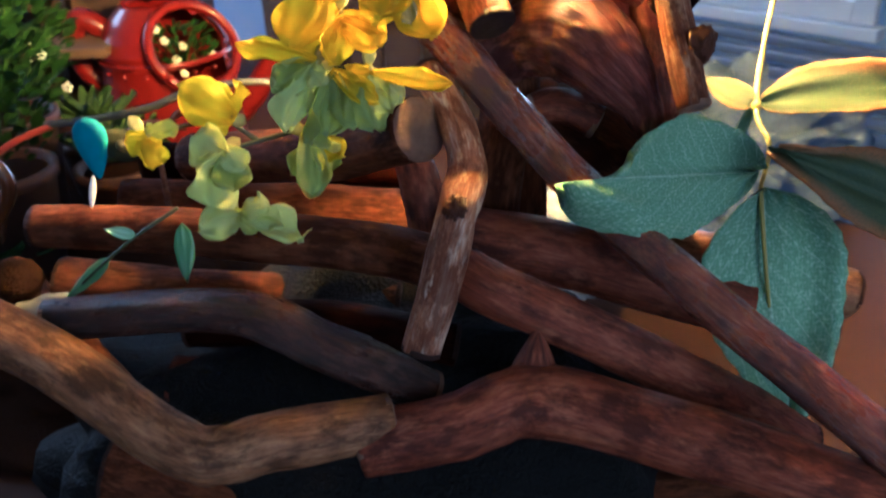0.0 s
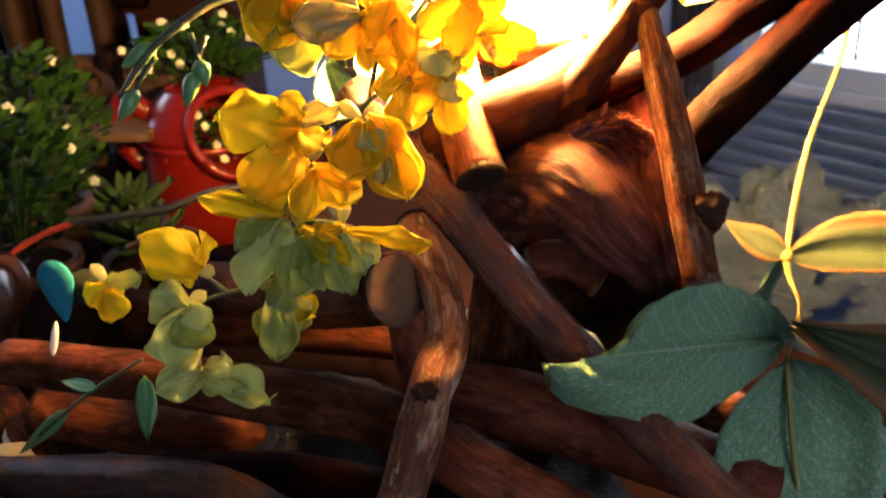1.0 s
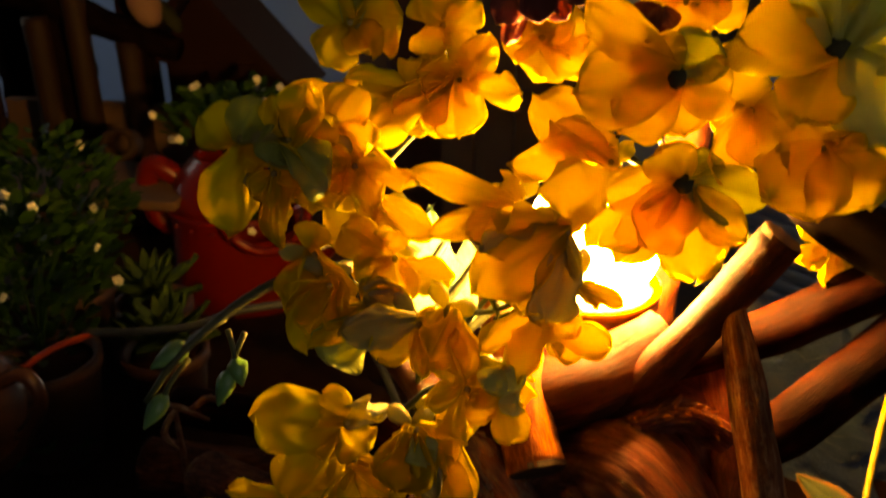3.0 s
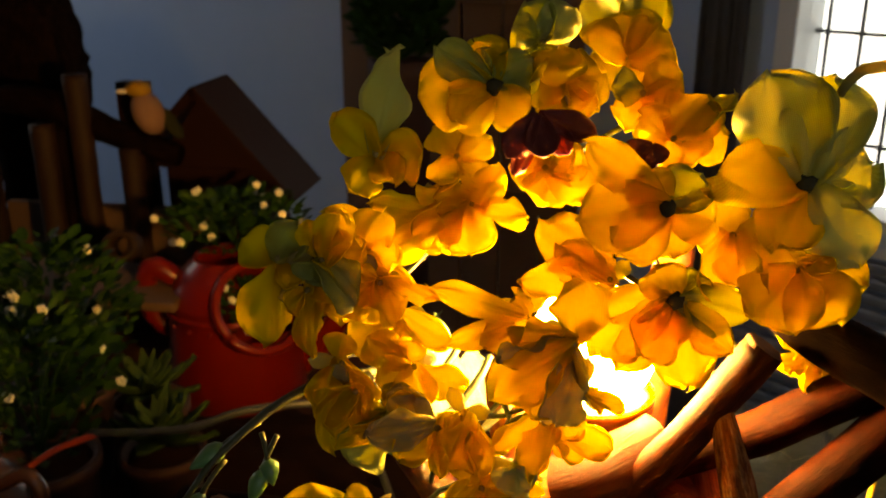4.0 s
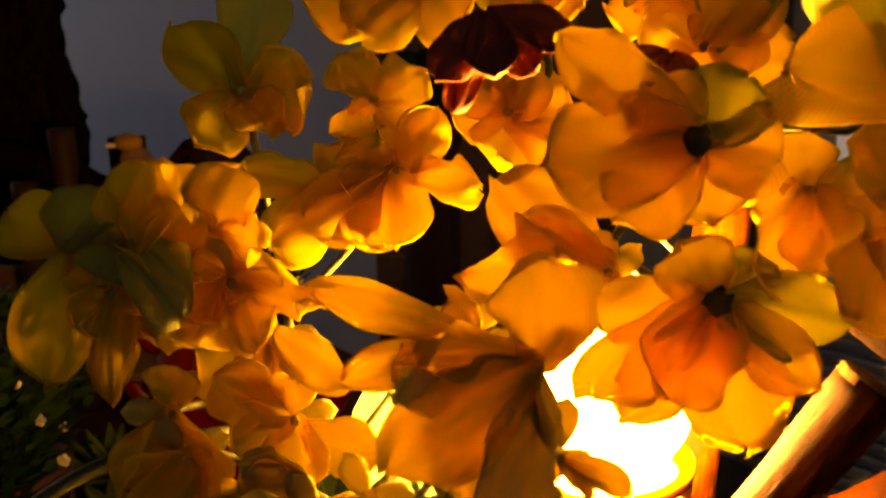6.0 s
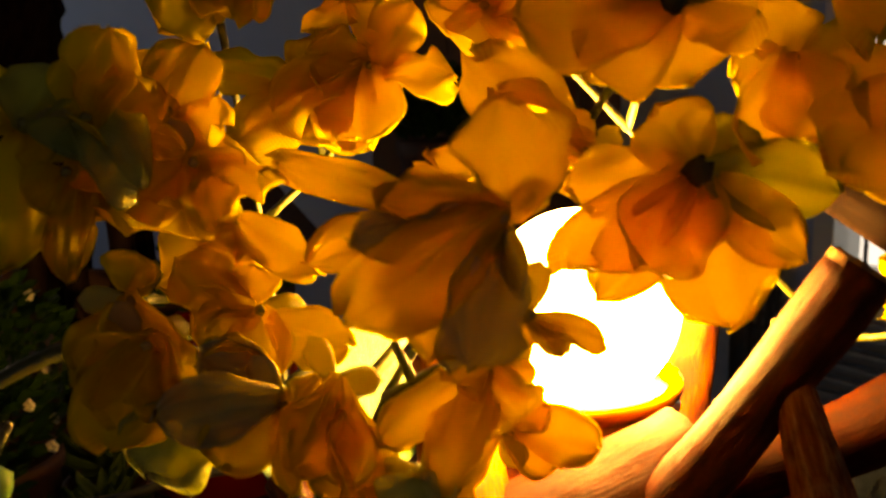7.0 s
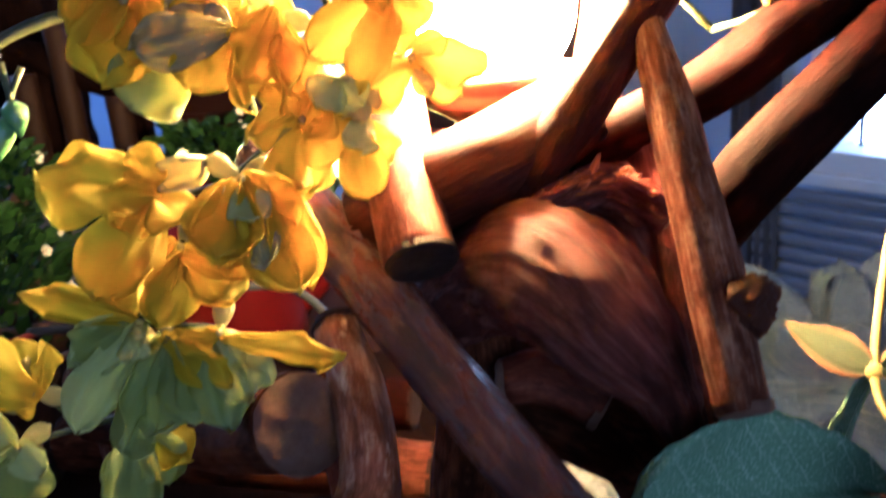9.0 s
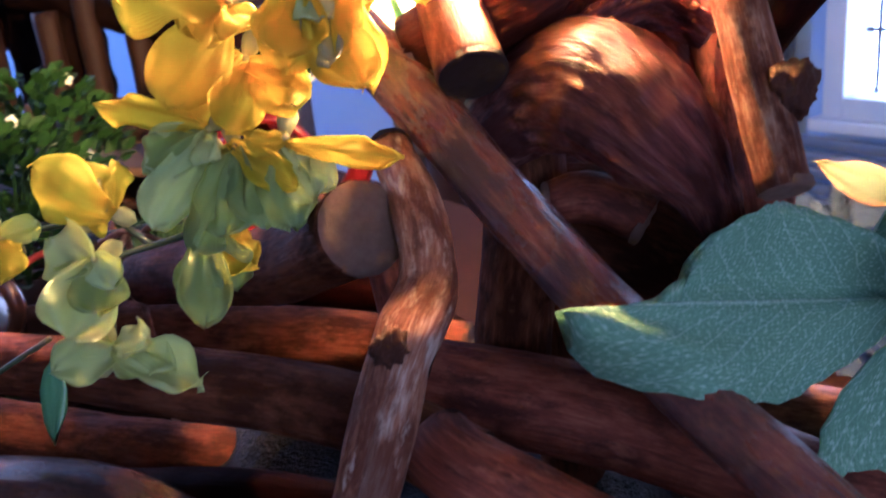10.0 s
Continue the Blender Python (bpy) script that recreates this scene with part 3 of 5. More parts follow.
branch('root', [(0.0298, 0.3331, 0.2371), (0.0461, 0.3292, 0.2486), (0.0625, 0.3199, 0.2509), (0.0761, 0.3104, 0.2417), (0.0847, 0.3099, 0.2300), (0.0893, 0.3139, 0.2151)], [0.0100, 0.0130, 0.0158, 0.0130, 0.0078, 0.0040], WOOD_ROOT, 7, rough=0.0016, ridge=0.0016)
BARK_EDGE = [(0.0506, 0.3270, 0.2633), (0.0617, 0.3266, 0.2690), (0.0736, 0.3290, 0.2728), (0.0867, 0.3290, 0.2654)]
bark = branch('bark_flap', [(0.0506, 0.3270, 0.2593), (0.0617, 0.3266, 0.2650), (0.0736, 0.3290, 0.2688), (0.0867, 0.3290, 0.2614)], [0.0022, 0.0034, 0.0040, 0.0026], WOOD_ROOT, 8, rough=0.0012, ridge=0.0022)
branch('root', [(0.0402, 0.3382, 0.2465), (0.0405, 0.3403, 0.2222), (0.0350, 0.3448, 0.1922), (0.0307, 0.3409, 0.1532)], [0.0120, 0.0110, 0.0110, 0.0120], WOOD_DARK, 9, rough=0.0012)
branch('root', [(0.0888, 0.3263, 0.2199), (0.0964, 0.3305, 0.2070), (0.0923, 0.3345, 0.1809)], [0.0070, 0.0060, 0.0060], WOOD_RED, 10)
branch('log', [(0.0441, 0.3901, 0.1954), (0.0891, 0.3900, 0.1914)], [0.0095, 0.0095], WOOD_RED, 11)
branch('pole', [(-0.0107, 0.3350, 0.2800), (0.0050, 0.3270, 0.2640), (0.0680, 0.2950, 0.2000), (0.1120, 0.2630, 0.1700), (0.1570, 0.2270, 0.1430), (0.2200, 0.1800, 0.1000)], [0.0070, 0.0073, 0.0080, 0.0078, 0.0078, 0.0085], WOOD_SHINY, 12)
branch('crook', [(0.0101, 0.3164, 0.2409), (0.0200, 0.2996, 0.2308), (0.0254, 0.2841, 0.2172), (0.0215, 0.2661, 0.2063), (0.0090, 0.2510, 0.1650)], [0.0058, 0.0060, 0.0066, 0.0070, 0.0068], WOOD_PALE, 13, dark_end=True, knot=(0.0218, 0.2617, 0.2126))
branch('log', [(-0.1015, 0.3767, 0.1845), (-0.0314, 0.3288, 0.2056), (0.0090, 0.2920, 0.2280)], [0.0110, 0.0112, 0.0112], WOOD_DARK, 14)
branch('log', [(-0.1488, 0.3174, 0.1806), (-0.0788, 0.3052, 0.1834), (-0.0041, 0.2923, 0.1808), (0.0332, 0.2782, 0.1739)], [0.0090, 0.0095, 0.0095, 0.0090], WOOD_DARK, 15, dark_end=True)
branch('log', [(0.0230, 0.2835, 0.1777), (0.0331, 0.2760, 0.1741), (0.0758, 0.2716, 0.1537), (0.1239, 0.2781, 0.1219), (0.1527, 0.2836, 0.0996)], [0.0090, 0.0095, 0.0095, 0.0090, 0.0080], WOOD_RED, 16, dark_end=True)
branch('log', [(-0.1192, 0.2587, 0.1743), (-0.0552, 0.2563, 0.1783), (-0.0246, 0.2570, 0.1634), (0.0104, 0.2646, 0.1383)], [0.0075, 0.0080, 0.0085, 0.0080], WOOD_WET, 17)
branch('log', [(-0.1529, 0.2501, 0.1862), (-0.1126, 0.2407, 0.1711), (-0.0651, 0.2241, 0.1458), (-0.0371, 0.2323, 0.1433), (-0.0022, 0.2446, 0.1412)], [0.0100, 0.0100, 0.0095, 0.0100, 0.0095], WOOD_TAN, 18)
branch('log', [(-0.0120, 0.2401, 0.1348), (0.0192, 0.2443, 0.1390), (0.0489, 0.2546, 0.1417), (0.0969, 0.2436, 0.1350), (0.1322, 0.2310, 0.1306), (0.1832, 0.2161, 0.1211)], [0.0105, 0.0115, 0.0125, 0.0125, 0.0110, 0.0100], WOOD_RED, 19, spike=(0.0476, 0.2647, 0.1582))
branch('log', [(0.0131, 0.3253, 0.1700), (0.0628, 0.3180, 0.1635), (0.1317, 0.3141, 0.1415)], [0.0130, 0.0130, 0.0120], WOOD_RED, 20, dark_end=True)
branch('log', [(-0.0915, 0.3070, 0.1396), (-0.0373, 0.3055, 0.1421), (0.0173, 0.3067, 0.1298)], [0.0085, 0.0090, 0.0090], WOOD_RED_SHADED, 21, dark_end=True)
branch('log', [(0.0715, 0.3551, 0.1466), (0.1265, 0.3460, 0.1461), (0.1865, 0.3488, 0.1265)], [0.0110, 0.0110, 0.0110], WOOD_TAN, 22, dark_end=True)
branch('log', [(-0.1588, 0.3402, 0.1420), (-0.0838, 0.3390, 0.1336), (-0.0087, 0.3391, 0.1274)], [0.0110, 0.0120, 0.0120], WOOD_DARK, 23, dark_end=True)
branch('log', [(-0.1054, 0.3094, 0.1064), (-0.0089, 0.3168, 0.0911), (0.1185, 0.3345, 0.0899)], [0.0140, 0.0150, 0.0140], WOOD_RED, 24, dark_end=True)
branch('log', [(-0.1217, 0.2762, 0.0920), (-0.0061, 0.2683, 0.0692), (0.1356, 0.2879, 0.0700)], [0.0150, 0.0160, 0.0150], WOOD_DARK, 25, dark_end=True)
branch('log', [(-0.1945, 0.3571, 0.1344), (-0.1396, 0.3107, 0.1115), (-0.0709, 0.2659, 0.0710)], [0.0120, 0.0120, 0.0120], WOOD_DARK, 26, dark_end=True)
branch('root', [(0.0441, 0.3536, 0.2124), (0.0628, 0.3499, 0.2080), (0.0826, 0.3488, 0.1955), (0.0938, 0.3476, 0.1717)], [0.0160, 0.0190, 0.0180, 0.0160], WOOD_DARK, 27, rough=0.002)
branch('root', [(-0.0054, 0.3459, 0.2147), (0.0041, 0.3379, 0.1877), (0.0074, 0.3290, 0.1610)], [0.0070, 0.0080, 0.0080], WOOD_RED, 28, rough=0.002)
branch('log', [(0.0157, 0.3290, 0.2617), (0.0401, 0.3310, 0.2722), (0.0560, 0.3370, 0.2790), (0.0680, 0.3440, 0.2850)], [0.0095, 0.0112, 0.0112, 0.0090], WOOD_RED_UNLIT, 29, rough=0.0014)
branch('log', [(0.0192, 0.3464, 0.2707), (0.0380, 0.3454, 0.2708), (0.0573, 0.3499, 0.2680)], [0.0110, 0.0100, 0.0080], WOOD_RED_UNLIT, 30, rough=0.0014)
branch('post', [(0.0772, 0.4236, 0.3380), (0.0722, 0.4080, 0.3009), (0.0653, 0.3918, 0.2629)], [0.0075, 0.0080, 0.0090], WOOD_RED, 31, rough=0.0014)
branch('root', [(0.0863, 0.3528, 0.2742), (0.0920, 0.3400, 0.2537), (0.0963, 0.3288, 0.2323), (0.0995, 0.3248, 0.2105)], [0.0090, 0.0105, 0.0100, 0.0080], WOOD_RED, 32, rough=0.002)
branch('root', [(0.0629, 0.3513, 0.2632), (0.0769, 0.3482, 0.2567), (0.0879, 0.3404, 0.2388)], [0.0120, 0.0130, 0.0100], WOOD_RED, 33, rough=0.002)
branch('log', [(-0.1693, 0.4418, 0.1330), (-0.0849, 0.4453, 0.1272), (-0.0044, 0.4474, 0.1196)], [0.0130, 0.0140, 0.0130], WOOD_DARK, 34, dark_end=True)
branch('log', [(-0.1699, 0.4790, 0.1418), (-0.0853, 0.4829, 0.1363), (-0.0198, 0.4835, 0.1326)], [0.0110, 0.0120, 0.0120], WOOD_RED_SHADED, 35, dark_end=True)
branch('root', [(0.0474, 0.3248, 0.2220), (0.0592, 0.3254, 0.2233), (0.0715, 0.3228, 0.2169)], [0.0060, 0.0075, 0.0060], WOOD_RED, 36, rough=0.002)

# torn bark splinters along the top of the root
edge = spline(BARK_EDGE, 40)
splint = random.Random(5)
for k in range(38):
    p = edge[k]
    d = (edge[k + 1] - p).normalized() * splint.uniform(0.4, 1.2) + Vector((splint.uniform(-0.4, 0.4), splint.uniform(-0.9, 0.3), splint.uniform(-0.2, 0.9)))
    d = d.normalized() * splint.uniform(0.003, 0.0075)
    q = p - Vector((0, 0, 0.002))
    part("splinter", tube([q, q + d * 0.6, q + d], [splint.uniform(0.0012, 0.0022), 0.0011, 0.0003], 6, 0.0018, 0.0007, k), WOOD_ORANGE, bark, "torn bark splinter")

# black lump added under the branches so the gaps read as deep shade
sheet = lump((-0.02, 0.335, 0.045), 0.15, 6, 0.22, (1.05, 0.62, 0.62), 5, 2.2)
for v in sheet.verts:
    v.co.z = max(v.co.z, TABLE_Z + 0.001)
tagged(part("plastic_sheet", sheet, GAP_SHADE, None, "added black mass standing in for shade in the driftwood gaps"), category="plastic sheet")

BULB_AT = Vector((0.0455, 0.3625, 0.3086))
socket = part("socket", lathe([(0.009, -0.06), (0.010, -0.040), (0.0125, -0.031), (0.0205, -0.0265), (0.0212, -0.0250), (0.0198, -0.0242), (0.0198, -0.0228), (0.0216, -0.0215), (0.0216, -0.0195), (0.0195, -0.0185), (0.016, -0.020), (0.0, -0.021)], BULB_AT + Vector((0, 0, 0.0035)), 40), SOCKET, lamp_base, "amber lamp holder with a ribbed rim")
part("bulb", lathe([(0.012, -0.018)] + [(0.0210 * math.cos(radians(a)), 0.0210 * math.sin(radians(a)) - 0.0005) for a in range(-52, 91, 8)], BULB_AT, 64), BULB, lamp_base, "lit warm glass bulb")
part("holder_tube", tube([BULB_AT - Vector((0, 0, 0.055)), BULB_AT - Vector((0, -0.01, 0.15)), (0.047, 0.37, 0.001)], [0.012, 0.011, 0.013], 18, 0.01), WOOD_DARK, lamp_base)

# ---- artificial flowers ----
spray_root, spray_nodes = {}, {}


def spray(name, root, label):
    ob = thing("flower_spray", root, label, "artificial flowers", "flower sprays on the lamp")
    spray_root[ob.name] = Vector(root)
    spray_nodes[ob.name] = [Vector(root)]
    return ob


spray_top = spray("spray_top", (0.100, 0.378, 0.298), "bunch of yellow and lime cloth flowers arching over the bulb")
spray_mid = spray("spray_mid", (0.004, 0.335, 0.278), "spray of translucent yellow cloth flowers in front of the bulb")
spray_left = spray("spray_left", (-0.015, 0.345, 0.285), "spray of yellow cloth flowers beside the lit bulb")
spray_low = spray("spray_low", (-0.005, 0.325, 0.262), "drooping spray of yellow and green cloth flowers")
spray_right = spray("spray_right", (0.135, 0.392, 0.302), "few yellow cloth flowers behind the dark branches")
rng = random.Random(11)


KINDS = (PETAL, PETAL_MINT, PETAL_LIME, SEPAL)


def blossom(owner, centre, face, petals, dark_heart=False):
    """A cloth blossom: heart, petals given by tip, width and cloth, a ragged back layer, calyx and stem."""
    c, f = Vector(centre), Vector(face).normalized()
    seed = rng.random() * 50
    pale = sum(1 for q in petals if q[4] in (1, 2)) * 2 > len(petals)
    heart = part("flower", lump(c + f * 0.0004, 0.0024 if dark_heart else 0.0009, seed, 0.4, sub=2), HEART if dark_heart else SEPAL, owner, "lime-green cloth blossom" if pale else "yellow cloth blossom")
    loose = 0.22 if dark_heart else 0.5
    for k, (x, y, z, width, kind) in enumerate(petals):
        t = Vector((x, y, z))
        n = f + Vector((rng.uniform(-1, 1), rng.uniform(-1, 1), rng.uniform(-1, 1))) * loose
        b = c - f * (0.0006 * k) + Vector((rng.uniform(-1, 1), rng.uniform(-1, 1), rng.uniform(-1, 1))) * (0.0 if dark_heart else 0.0018)
        part("petal", blade(b, t, width, n, rng.uniform(-0.25, 0.6), rng.uniform(-0.36, 0.28), 0.48, rng.uniform(-0.3, 0.3), seed + k * 3.3), KINDS[kind], heart)
    for k in range(2):
        q = petals[(k * 2 + 1) % len(petals)]
        d = Matrix.Rotation(rng.choice((-1, 1)) * rng.uniform(0.4, 0.7), 3, f) @ (Vector(q[:3]) - c) * rng.uniform(0.5, 0.75)
        part("petal", blade(c - f * 0.003, c + d - f * rng.uniform(0.003, 0.009), d.length * 0.8, f, rng.uniform(0.0, 0.5), rng.uniform(-0.4, 0.3), 0.5, 0.1, seed + 20 + k * 3.1), KINDS[q[4]], heart)
    back = c - f * 0.004
    for k in range(3):
        a = k * 2.1 + seed
        s = f.orthogonal().normalized()
        d = (s * math.cos(a) + f.cross(s) * math.sin(a)) * 0.008 - f * 0.001
        part("sepal", blade(back, back + d, 0.005, -f, 0.2, 0.1, 0.05, 0.0, seed + k, 4, 6), SEPAL, heart)
    nodes, root = spray_nodes[owner.name], spray_root[owner.name]
    join = min(nodes, key=lambda q: (q - back).length + 0.4 * (q - root).length if (q - back).length > 0.012 else 9)
    way = join - back
    mid = back.lerp(join, 0.5) - f * min(0.010, way.length * 0.25)
    if (c - BULB_AT).length < 0.095 and c.y < BULB_AT.y and c.x > 0.022:
        join = min([q for q in nodes if q.x < 0.025] or [spray_root[spray_mid.name]], key=lambda q: (q - back).length)
        if c.x > 0.055 or owner is spray_top:
            join = min([q for q in spray_nodes[spray_top.name] if q.x > 0.05 and (q - back).length > 0.012], key=lambda q: (q - back).length)
        way = join - back
        mid = back.lerp(join, 0.5) + Vector((0.004 if c.x > 0.055 else -0.006, 0, -0.004))
    part("stem", tube([back, back - f * 0.004 + way * 0.12, mid, join], [0.0012, 0.0008, 0.0008, 0.0010], 8, 0.005), STEM, owner)
    nodes += [mid, back - f * 0.004 + way * 0.15]


# the blossoms: the arch over the bulb first, then the front, the left and the hanging sprays
blossom(spray_left, (-0.0205, 0.3350, 0.3765), (0.26, -0.93, 0.26), [(-0.0317, 0.3319, 0.3886, 0.0143, 0), (-0.0068, 0.3357, 0.3779, 0.0173, 0), (-0.0262, 0.3262, 0.3674, 0.0135, 0), (-0.0144, 0.3307, 0.3698, 0.0120, 0), (-0.0155, 0.3421, 0.4062, 0.0120, 1)])
blossom(spray_top, (0.0130, 0.3400, 0.3961), (0.13, -0.97, 0.18), [(-0.0079, 0.3363, 0.3936, 0.0219, 0), (-0.0029, 0.3359, 0.4076, 0.0124, 2), (0.0066, 0.3448, 0.4081, 0.0176, 0), (0.0236, 0.3443, 0.4036, 0.0146, 2), (0.0214, 0.3372, 0.3865, 0.0146, 0), (0.0024, 0.3320, 0.3877, 0.0176, 0)], True)
blossom(spray_top, (0.0325, 0.3450, 0.3962), (0.04, -0.98, 0.18), [(0.0237, 0.3445, 0.3969, 0.0162, 0), (0.0302, 0.3437, 0.4069, 0.0192, 0), (0.0440, 0.3430, 0.4004, 0.0177, 0), (0.0342, 0.3434, 0.3873, 0.0192, 0), (0.0422, 0.3421, 0.3895, 0.0133, 0)])
blossom(spray_top, (0.0255, 0.3580, 0.4069), (0.07, -0.99, 0.13), [(0.0202, 0.3625, 0.4176, 0.0138, 2), (0.0344, 0.3616, 0.4164, 0.0138, 1), (0.0161, 0.3594, 0.4106, 0.0123, 2), (0.0269, 0.3512, 0.4003, 0.0138, 2)])
blossom(spray_top, (0.0501, 0.3650, 0.4015), (-0.03, -0.99, 0.15), [(0.0481, 0.3677, 0.4146, 0.0250, 0), (0.0624, 0.3645, 0.4093, 0.0204, 0), (0.0630, 0.3632, 0.4010, 0.0172, 0), (0.0384, 0.3611, 0.4089, 0.0157, 0), (0.0418, 0.3629, 0.3962, 0.0157, 0)])
blossom(spray_top, (0.0486, 0.3780, 0.4085), (-0.02, -0.99, 0.11), [(0.0497, 0.3845, 0.4236, 0.0245, 2), (0.0626, 0.3811, 0.4185, 0.0179, 2), (0.0370, 0.3800, 0.4179, 0.0147, 1)])
blossom(spray_top, (0.0553, 0.3520, 0.3934), (-0.05, -0.98, 0.19), [(0.0659, 0.3522, 0.3990, 0.0165, 0), (0.0599, 0.3497, 0.3866, 0.0165, 0), (0.0463, 0.3494, 0.3956, 0.0120, 2), (0.0503, 0.3437, 0.3848, 0.0135, 0), (0.0649, 0.3506, 0.3896, 0.0135, 0)])
blossom(spray_top, (0.0640, 0.3430, 0.3822), (-0.09, -0.97, 0.24), [(0.0731, 0.3492, 0.3933, 0.0190, 0), (0.0792, 0.3465, 0.3825, 0.0175, 0), (0.0705, 0.3401, 0.3757, 0.0175, 0), (0.0536, 0.3419, 0.3897, 0.0131, 0), (0.0805, 0.3469, 0.3947, 0.0102, 2)])
blossom(spray_top, (0.0617, 0.3180, 0.3688), (-0.09, -0.94, 0.32), [(0.0398, 0.3189, 0.3856, 0.0127, 0), (0.0392, 0.3109, 0.3665, 0.0201, 0), (0.0493, 0.3116, 0.3575, 0.0160, 0), (0.0695, 0.3196, 0.3780, 0.0154, 2), (0.0736, 0.3155, 0.3662, 0.0154, 0), (0.0646, 0.3152, 0.3560, 0.0134, 0), (0.0533, 0.3185, 0.3771, 0.0147, 0)], True)
blossom(spray_top, (0.0959, 0.3200, 0.3762), (-0.24, -0.93, 0.28), [(0.0847, 0.3252, 0.4037, 0.0261, 1), (0.1010, 0.3261, 0.4025, 0.0248, 1), (0.1128, 0.3245, 0.3812, 0.0222, 1), (0.1104, 0.3142, 0.3566, 0.0195, 1), (0.0885, 0.3116, 0.3614, 0.0182, 0), (0.0748, 0.3135, 0.3806, 0.0182, 0)], True)
blossom(spray_top, (0.0805, 0.3280, 0.3590), (-0.16, -0.93, 0.34), [(0.0733, 0.3213, 0.3431, 0.0133, 0), (0.0846, 0.3222, 0.3467, 0.0154, 0), (0.0761, 0.3309, 0.3682, 0.0154, 0), (0.0885, 0.3270, 0.3568, 0.0154, 0), (0.0717, 0.3265, 0.3562, 0.0112, 0)])
blossom(spray_top, (0.0956, 0.3160, 0.3543), (-0.23, -0.90, 0.37), [(0.0840, 0.3064, 0.3446, 0.0172, 0), (0.0952, 0.3100, 0.3387, 0.0185, 0), (0.1060, 0.3098, 0.3421, 0.0185, 0), (0.1130, 0.3167, 0.3507, 0.0158, 0), (0.0844, 0.3098, 0.3550, 0.0145, 0), (0.1017, 0.3181, 0.3608, 0.0145, 0)])
blossom(spray_top, (0.0482, 0.3260, 0.3449), (-0.02, -0.92, 0.40), [(0.0289, 0.3276, 0.3608, 0.0166, 0), (0.0232, 0.3199, 0.3451, 0.0115, 0), (0.0393, 0.3221, 0.3504, 0.0101, 0), (0.0335, 0.3228, 0.3559, 0.0101, 0)])
blossom(spray_top, (0.0279, 0.3520, 0.3703), (0.06, -0.96, 0.27), [(0.0173, 0.3482, 0.3711, 0.0149, 0), (0.0385, 0.3569, 0.3758, 0.0180, 0), (0.0436, 0.3500, 0.3633, 0.0133, 0), (0.0267, 0.3486, 0.3590, 0.0180, 0), (0.0202, 0.3498, 0.3780, 0.0141, 0), (0.0317, 0.3512, 0.3803, 0.0125, 0)])
blossom(spray_mid, (0.0659, 0.3186, 0.3428), (-0.03, -0.99, 0.10), [(0.0870, 0.3208, 0.3389, 0.0143, 2), (0.0593, 0.3170, 0.3531, 0.0139, 0), (0.0451, 0.3150, 0.3403, 0.0122, 0), (0.0564, 0.3116, 0.3285, 0.0174, 0), (0.0708, 0.3159, 0.3191, 0.0187, 0), (0.0810, 0.3168, 0.3296, 0.0113, 0), (0.0745, 0.3212, 0.3486, 0.0113, 2), (0.0465, 0.3079, 0.3293, 0.0130, 0), (0.0507, 0.3129, 0.3237, 0.0122, 0)], True)
blossom(spray_mid, (0.0391, 0.2917, 0.3403), (0.19, -0.97, 0.14), [(0.0389, 0.2962, 0.3558, 0.0168, 0), (0.0201, 0.2821, 0.3287, 0.0157, 0), (0.0301, 0.2843, 0.3229, 0.0142, 0), (0.0230, 0.2868, 0.3442, 0.0082, 0), (0.0212, 0.2831, 0.3385, 0.0071, 3), (0.0358, 0.2810, 0.3229, 0.0123, 3), (0.0425, 0.2834, 0.3322, 0.0045, 3)])
blossom(spray_mid, (0.0423, 0.2930, 0.3265), (0.16, -0.96, 0.25), [(0.0525, 0.2906, 0.3238, 0.0050, 0), (0.0470, 0.2915, 0.3214, 0.0031, 0)])
blossom(spray_mid, (0.0257, 0.3157, 0.3365), (0.24, -0.96, 0.14), [(0.0005, 0.3083, 0.3464, 0.0078, 0), (0.0049, 0.3081, 0.3301, 0.0082, 0), (0.0151, 0.3075, 0.3311, 0.0110, 0), (0.0224, 0.3137, 0.3436, 0.0073, 0)])
blossom(spray_mid, (0.0350, 0.3020, 0.3158), (0.19, -0.93, 0.30), [(0.0190, 0.2971, 0.3050, 0.0127, 0), (0.0405, 0.3011, 0.3083, 0.0101, 0), (0.0314, 0.2967, 0.3148, 0.0101, 0), (0.0285, 0.2963, 0.2977, 0.0093, 0), (0.0423, 0.3041, 0.3144, 0.0059, 0)])
blossom(spray_mid, (0.0358, 0.3120, 0.3021), (0.17, -0.91, 0.37), [(0.0512, 0.3133, 0.2983, 0.0101, 0), (0.0431, 0.3134, 0.3047, 0.0074, 0), (0.0260, 0.3056, 0.2936, 0.0111, 0)])
blossom(spray_left, (0.0066, 0.3450, 0.3598), (0.14, -0.94, 0.32), [(0.0072, 0.3394, 0.3453, 0.0188, 0), (-0.0101, 0.3390, 0.3485, 0.0172, 0), (-0.0190, 0.3359, 0.3468, 0.0125, 0), (0.0141, 0.3489, 0.3716, 0.0117, 0), (0.0233, 0.3424, 0.3577, 0.0078, 0), (-0.0041, 0.3390, 0.3627, 0.0141, 0)])
blossom(spray_left, (0.0013, 0.3500, 0.3734), (0.16, -0.95, 0.26), [(-0.0055, 0.3492, 0.3824, 0.0126, 0), (0.0111, 0.3546, 0.3782, 0.0110, 0), (0.0121, 0.3461, 0.3659, 0.0110, 0), (-0.0034, 0.3440, 0.3661, 0.0126, 0)])
